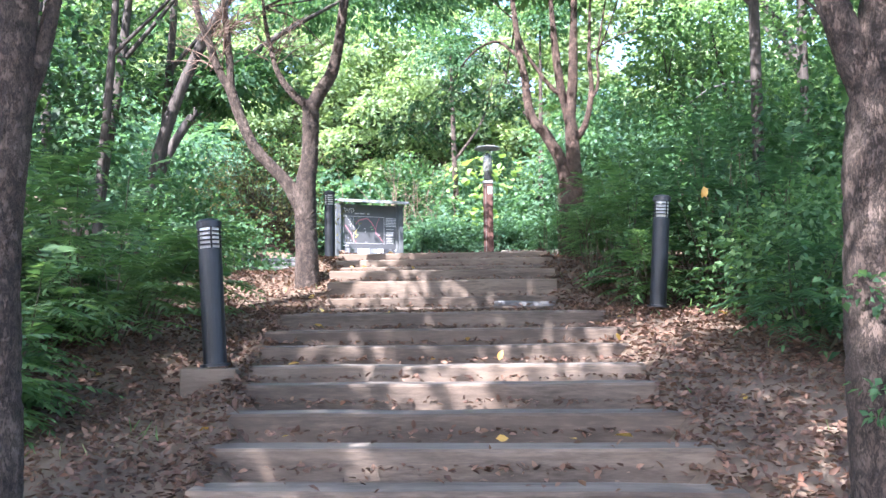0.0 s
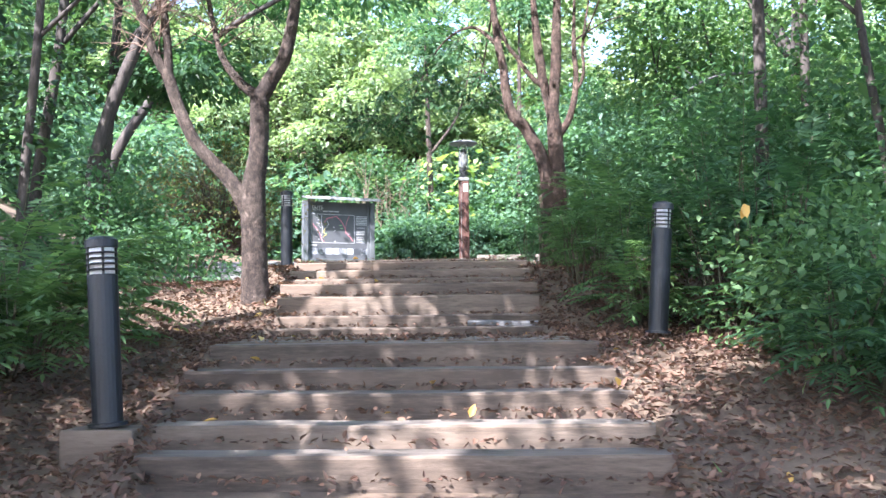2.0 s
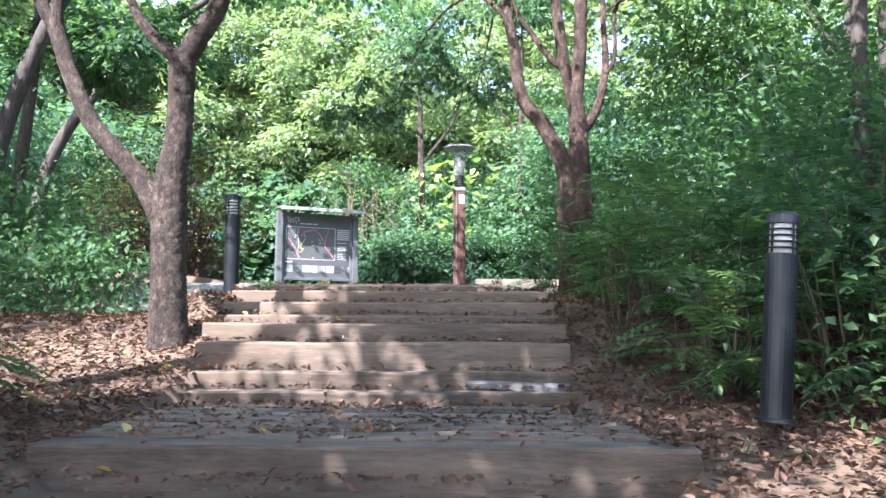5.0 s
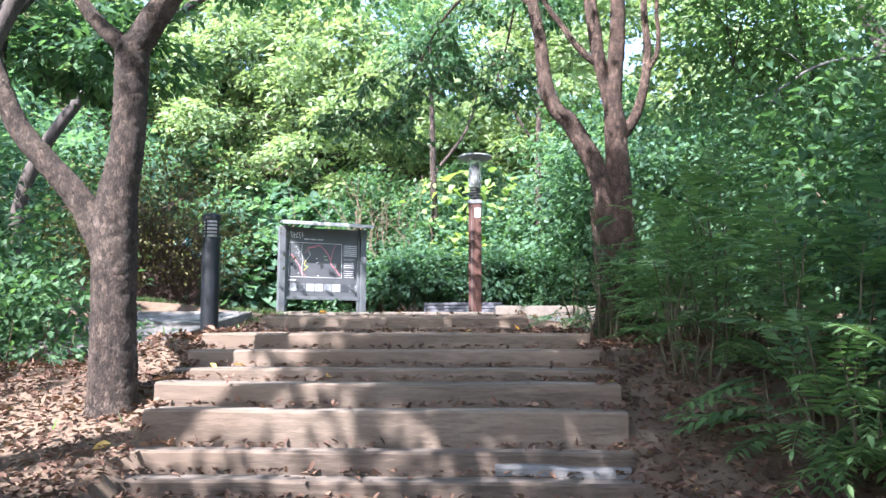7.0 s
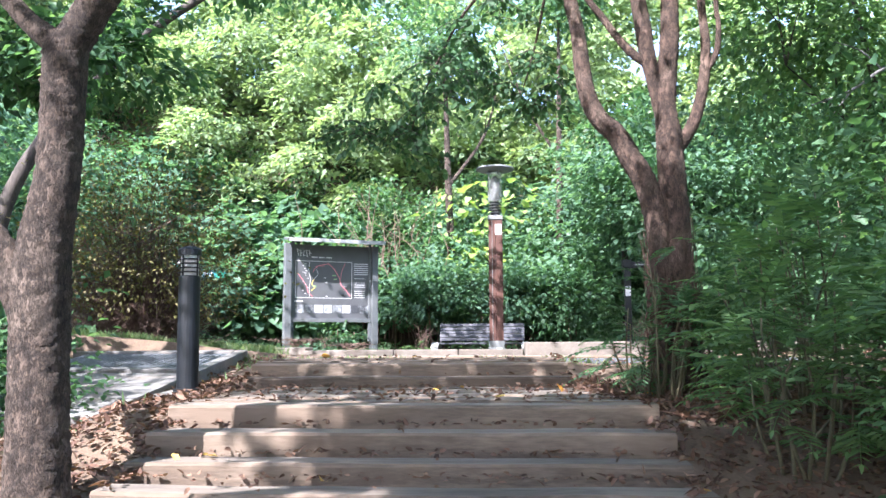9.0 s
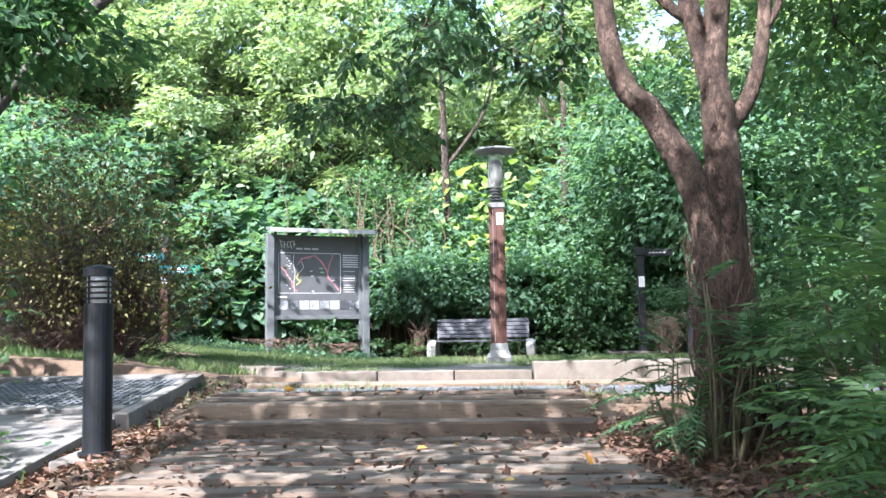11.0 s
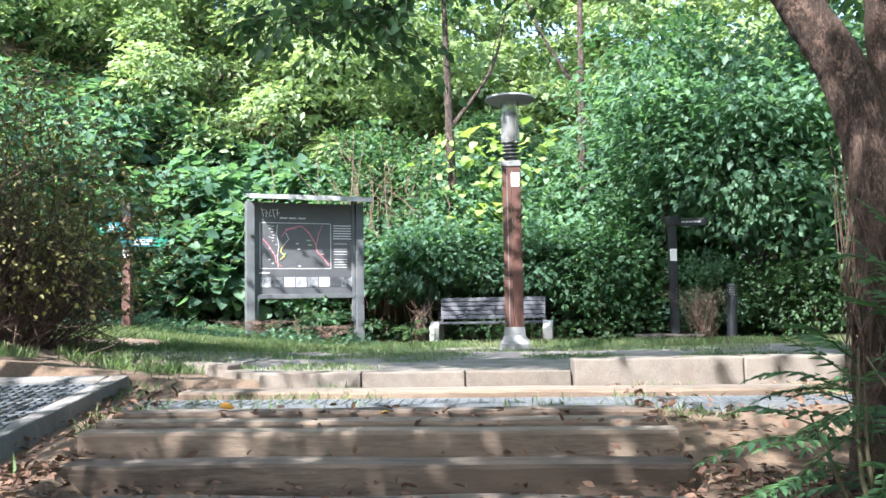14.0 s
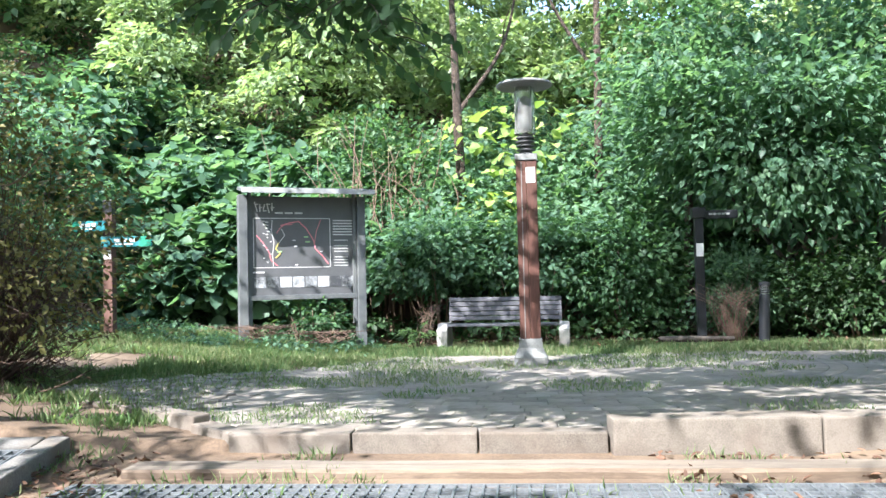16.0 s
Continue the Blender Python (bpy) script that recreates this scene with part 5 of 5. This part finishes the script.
# ---- planting round the square ----
for lab, c, r, n, cl, sz, mt in (
        ("dense green shrub behind the bench", (-1.7, 25.0, 2.72), (1.0, 0.8, 0.62), 3800, 50, 0.12, M_LEAF_BLUE), ("dense green shrub behind the bench", (0.0, 25.1, 2.75), (1.1, 0.8, 0.65), 4200, 50, 0.12, M_LEAF_BLUE), ("dense green shrub behind the bench", (1.6, 25.1, 2.4), (1.0, 0.8, 0.9), 4200, 50, 0.12, M_LEAF_MID),
        ("low leafy weeds under the map board", (-3.5, 22.9, 1.8), (0.45, 0.25, 0.25), 600, 12, 0.08, M_LEAF_MID), ("grey-green rounded shrub by the dark post", (3.2, 24.2, 2.0), (0.7, 0.6, 0.65), 3200, 40, 0.08, M_LEAF_BLUE), ("dark low shrub at the edge of the square", (5.0, 23.9, 1.9), (1.2, 0.7, 0.75), 4000, 45, 0.09, M_LEAF_DEEP), ("dark low shrub at the edge of the square", (7.0, 22.5, 2.1), (1.4, 1.0, 1.0), 4000, 45, 0.1, M_LEAF_DEEP)):
    leaf_shrub("border_shrub", lab, c, r, n, cl, sz, mt, group="shrubs round the square", ground=ground_z(c[0], c[1]))
for x, y, z, wide, tall, n in ((2.85, 23.4, 1.27, 1.0, 1.0, 60), (-3.95, 21.75, 1.56, 1.3, 0.2, 46), (-3.05, 21.9, 1.48, 1.5, 0.17, 46), (-1.75, 23.2, 1.3, 0.7, 0.8, 24)):
    straw = thing("dry_grass_tuft", "tuft of dry straw-coloured grass", "grass tuft", pose(x, y, z), group="dry grass tufts round the square")
    tagged(tubes("blade_mass", [([(RNG.normal(0, 0.06 * wide), RNG.normal(0, 0.06), -0.04), (RNG.normal(0, 0.14 * wide), RNG.normal(0, 0.1), 0.45 * tall), (RNG.normal(0, 0.28 * wide), RNG.normal(0, 0.15), (0.6 + 0.3 * RNG.random()) * tall)], [0.005, 0.004, 0.002]) for k in range(n)], M_TWIG, straw, seg=4, steps=3), kind="stuff")
frond_shrub("fern_clump", "small bright green fern beside the bench", (-1.85, 22.95, 1.55), (0.22, 0.2, 0.2), 8, 26, 0.26, 0.06, M_LEAF_BRIGHT, ground=1.3)
log = thing("timber_edging", "thin dark weathered log lying on fallen leaves", "log", pose(2.2, 23.0, 1.3))
tubes("log", [([(-0.5, 0.05, 0.03), (-0.1, 0, 0.035), (0.25, -0.02, 0.03), (0.6, 0.04, 0.03)], [0.045, 0.05, 0.045, 0.035])], M_BARK_DARK, log, seg=9)


def hill_leaves(name, label, n, x0, x1, y0, y1, clumps, size, thick, material, aspect=0.8, lift=0.2, fine=False, swell=0.75):
    """A mass of climbing leaves over the hillside."""
    cx, cy = x0 + (x1 - x0) * RNG.random(clumps), y0 + (y1 - y0) * RNG.random(clumps)
    cz = np.array([ground_z(a, b) for a, b in zip(cx, cy)]) + lift + thick * RNG.random(clumps) ** 1.3
    sz = swell * (0.35 + 0.9 * RNG.random(clumps) ** 2)
    k = RNG.choice(clumps, n, p=sz ** 2 / (sz ** 2).sum())
    d = rand_dirs(n) + np.array([0, -0.35, 0.45])
    d = unit(d)
    out = d * (0.7 + 0.3 * RNG.random((n, 1)) ** 0.5 + 0.12 * RNG.normal(0, 1, (n, 1)))
    P = np.stack([cx[k], cy[k], cz[k]], 1) + out * sz[k][:, None] * np.array([1.15, 1.0, 0.75])
    D = unit(d * np.array([1, 1, 0.2]) + RNG.normal(0, 0.5, (n, 3)) + np.array([0, -0.25, -0.3]))
    N = unit(0.6 * d + RNG.normal(0, 0.28, (n, 3)) + np.array([0, -0.15, 0.85]))
    L = size * (0.6 + 0.8 * RNG.random(n))
    return tagged(leaves(name, P, D, N, L, L * aspect, material, fine=fine), label, "vegetation", kind="stuff")


hill_leaves("vine_thicket", "thick mass of broad-leaved climbing vines on the bank", 19000, -10.5, -3.9, 25.0, 29.8, 120, 0.26, 1.9, M_LEAF_BLUE, 0.95, fine=True)
# Deep leaf tone stands in for the shaded hollow behind the bench.
hill_leaves("undergrowth", "low undergrowth behind the bench, leaf colour darkened for shade", 7500, -9.5, 7.0, 24.6, 26.4, 150, 0.13, 0.35, M_LEAF_DEEP, 0.7, lift=0.0, swell=0.42)
hill_leaves("vine_thicket", "overhanging climbing leaves above the map board", 9000, -6.5, 2.5, 25.3, 26.6, 70, 0.17, 0.9, M_LEAF_BLUE, 0.85, lift=1.0, fine=True, swell=0.7)
hill_leaves("vine_thicket", "low ground-covering leaves on the hillside", 95000, -22, 20, 25.9, 44, 1000, 0.17, 0.6, M_LEAF_MID, 0.75, lift=0.05)
hill_leaves("vine_thicket", "green undergrowth on the hillside behind the bench", 20000, -2.0, 3.5, 26.2, 30, 200, 0.15, 2.2, M_LEAF_BLUE)
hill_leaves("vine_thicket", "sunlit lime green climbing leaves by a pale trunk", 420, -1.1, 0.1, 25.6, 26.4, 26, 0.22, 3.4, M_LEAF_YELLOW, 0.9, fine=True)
hill_leaves("woodland_foliage", "dense woodland foliage on the hillside", 22000, 2.5, 11, 25, 31, 240, 0.17, 4.0, M_LEAF_MID)
hill_leaves("woodland_foliage", "woodland foliage up the hill, sun glare and haze in its colour", 60000, -14, 14, 28.0, 36, 520, 0.2, 6.5, M_LEAF_FAR, 0.6)
hill_leaves("woodland_foliage", "treetops at the top of the hill, haze in their colour", 45000, -24, 24, 35, 46, 420, 0.28, 10.0, M_LEAF_FAR, 0.6)
# Woodland shade on the left is put into the deep leaf colour.
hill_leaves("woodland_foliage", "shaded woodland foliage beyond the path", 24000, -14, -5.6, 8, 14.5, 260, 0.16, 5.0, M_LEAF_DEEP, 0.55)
hill_leaves("woodland_foliage", "shaded woodland foliage beyond the path", 20000, -14, -7.6, 17.5, 25, 220, 0.18, 3.0, M_LEAF_BLUE, 0.6)
hill_leaves("woodland_foliage", "woodland foliage beyond the path", 34000, 5.8, 14, 6, 25, 340, 0.15, 6.5, M_LEAF_MID, 0.55)
hill_leaves("woodland_foliage", "woodland foliage farther off among the trees", 18000, -26, -12, 2, 34, 200, 0.28, 9.0, M_LEAF_MID, 0.6)
hill_leaves("woodland_foliage", "woodland foliage farther off among the trees", 18000, 12, 26, 2, 34, 200, 0.28, 9.0, M_LEAF_MID, 0.6)
hill_leaves("woodland_foliage", "woodland foliage behind the foot of the steps", 14000, -16, 16, -16, -7, 160, 0.26, 7.0, M_LEAF_MID, 0.6)

hill_leaves("woodland_foliage", "pale treetops on the skyline of the hill, haze in their colour", 52000, -20, 8, 31, 42, 420, 0.28, 7.5, M_LEAF_FAR, 0.6, lift=0.8)
hill_leaves("woodland_foliage", "leaves of the trees beside the square", 22000, 4.6, 10, 9, 21, 230, 0.16, 7.5, M_LEAF_BRIGHT, 0.55, lift=1.0)
hill_leaves("low_weeds", "low green weeds on the bank by the map board", 5000, -7.5, -2.4, 21.0, 24.2, 120, 0.07, 0.05, M_LEAF_BLUE, 0.6, lift=0.0, swell=0.22)
stems = thing("bare_stems", "bare brown vine stems hanging in a shaded gap", "vine", pose(-2.9, 25.6, 1.4))
BL = []
for k in range(46):
    x, y, h = RNG.normal(0, 0.75), RNG.normal(0.2, 0.35), 2.2 + 1.8 * RNG.random()
    BL.append(([(x, y, -0.1), (x + RNG.normal(0, 0.15), y, h * 0.4), (x + RNG.normal(0, 0.25), y, h * 0.75), (x + RNG.normal(0, 0.4), y, h)], [0.016, 0.012, 0.009, 0.004]))
tagged(tubes("stem_tangle", BL, M_TWIG, stems, seg=5, steps=5), kind="stuff")
leaf_cloud("foliage", (0.1, 0.6, 2.6), (1.2, 0.6, 1.5), 2600, 40, 0.12, M_LEAF_MID, stems, spread=0.2)
# ---- ground cover ----
def step_top(x, y):
    z = ground_z(x, y)
    if 0.4 < y < 13.2 and left_end(y) < x < right_end(y):
        z = max(z, float(EZ[int(np.searchsorted(EY, y)) - 1]))
    return z


def litter(name, n, x0, x1, y0, y1, size, keep, material=M_LITTER, label="dry brown fallen leaves"):
    x, y = x0 + (x1 - x0) * RNG.random(n), y0 + (y1 - y0) * RNG.random(n)
    ok = np.array([keep(a, b) for a, b in zip(x, y)])
    x, y = x[ok], y[ok]
    z = np.array([step_top(a, b) for a, b in zip(x, y)]) + 0.012 + 0.02 * RNG.random(len(x))
    P = np.stack([x, y, z], 1)
    D = rand_dirs(len(x)) * np.array([1, 1, 0.35])
    N = RNG.normal(0, 0.42, (len(x), 3)) + np.array([0, 0, 1.0])
    L = size * (0.5 + 0.8 * RNG.random(len(x)))
    return tagged(leaves(name, P, D, N, L, L * 0.55, material, fold=0.3, droop=-0.1, fine=True), label, "leaf litter", kind="stuff")


def beside(x, y):
    o = max(left_end(y) - x, x - right_end(y))
    if o > 0:
        return False
    i = int(np.searchsorted(EY, y)) - 1
    nxt = EY[min(i + 1, len(EY) - 1)]
    d = nxt - y
    return RNG.random() < (0.75 if 0 < d < 0.1 else 0.07) * (1.0 if y < 12.3 else 0.2)


litter("leaf_litter", 120000, -5.2, 4.2, 0.6, 14.4, 0.048, lambda x, y: max(left_end(y) - x, x - right_end(y)) > -0.1 and (y < 12.6 or RNG.random() < 0.2))
litter("leaf_litter", 30000, -2.4, 1.4, 0.6, 13.4, 0.045, beside)
litter("leaf_litter", 5000, -9, 9, 22.6, 25, 0.09, lambda x, y: True)
litter("leaf_litter", 2600, -1.75, 1.05, 6.75, 8.62, 0.045, lambda x, y: left_end(y) < x < right_end(y) and RNG.random() < 0.25 + 0.6 * (noise.noise((x * 1.3, y * 5, 3.0)) > 0.1))
litter("leaf_litter", 900, -1.95, 0.8, 10.4, 12.5, 0.045, lambda x, y: left_end(y) < x < right_end(y) and RNG.random() < 0.2 + 0.6 * (noise.noise((x * 1.3, y * 5, 9.0)) > 0.1))
litter("yellow_leaves", 60, -3.0, 2.5, 1.0, 13.6, 0.075, lambda x, y: True, M_FALLEN_YELLOW, "scattered yellow fallen leaves")


def grass(name, n, x0, x1, y0, y1, h, keep, label):
    x, y = x0 + (x1 - x0) * RNG.random(n), y0 + (y1 - y0) * RNG.random(n)
    ok = np.array([keep(a, b) for a, b in zip(x, y)])
    x, y = x[ok], y[ok]
    z = np.array([plaza_z(a, b) if inside_square(a, b) else ground_z(a, b) for a, b in zip(x, y)]) - 0.005
    D = RNG.normal(0, 0.4, (len(x), 3)) + np.array([0, 0, 1.0])
    N = rand_dirs(len(x)) * np.array([1, 1, 0.2])
    L = h * (0.4 + 0.9 * RNG.random(len(x)))
    return tagged(leaves(name, np.stack([x, y, z], 1), D, N, L, 0.003 + 0.025 * L, M_GRASS, fold=0.05, droop=0.25), label, "grass", kind="stuff")


def patchy(x, y, s=1.1, t=0.0):
    return noise.noise((x * s, y * s, 7.7)) + 0.35 * noise.noise((x * s * 3.7, y * s * 3.7, 2.2)) > t


grass("grass", 110000, -6.6, -1.0, 14.8, 23.5, 0.09, lambda x, y: not inside_square(x, y) and patchy(x, y, 1.0, -0.3 if y > 16.8 else 0.05), "short green grass at the edge of the square")
grass("grass", 64000, -4.6, 6.0, 14.9, 22.4, 0.05, lambda x, y: inside_square(x, y) and patchy(x, y, 0.9, 0.1 - 0.07 * (y - 17) + 0.06 * x), "weeds and grass growing in the paving joints")
grass("grass", 46000, -5.5, 7.0, 21.2, 24.2, 0.11, lambda x, y: patchy(x, y, 0.9, -0.35), "short green grass at the back of the square")
grass("grass", 11000, -2.9, 4.5, 12.9, 14.6, 0.06, lambda x, y: patchy(x, y, 1.3, 0.26) and (not 13.35 < y < 13.8 or RNG.random() < 0.2), "tufts of grass between the steps and the kerb")
grass("grass", 2500, -3.4, 3.0, 3.5, 12.5, 0.1, lambda x, y: max(left_end(y) - x, x - right_end(y)) > 0.1 and patchy(x, y, 1.5, 0.38), "sparse weeds on the leafy banks")

# a single yellow leaf hanging on a spider's thread
hang = thing("hanging_leaf", "single orange-yellow leaf hanging on a thin thread", "leaf", pose(1.31, 4.03, 0.92))
leaves("blade", np.array([[0, 0, 0.0], [0.01, 0, -0.005]]), np.array([[0.2, -0.1, -1.0], [-0.3, 0.1, -0.9]]), np.array([[0, -1.0, 0.1], [0.1, -1.0, 0.2]]), 0.06, 0.038, M_FALLEN_YELLOW, hang, fine=True)
tubes("thread", [([(0, 0, 0), (-0.08, -0.45, 1.3), (-0.2, -1.1, 2.65)], [0.0006, 0.0006, 0.0006])], M_TWIG, hang, seg=3, steps=3)
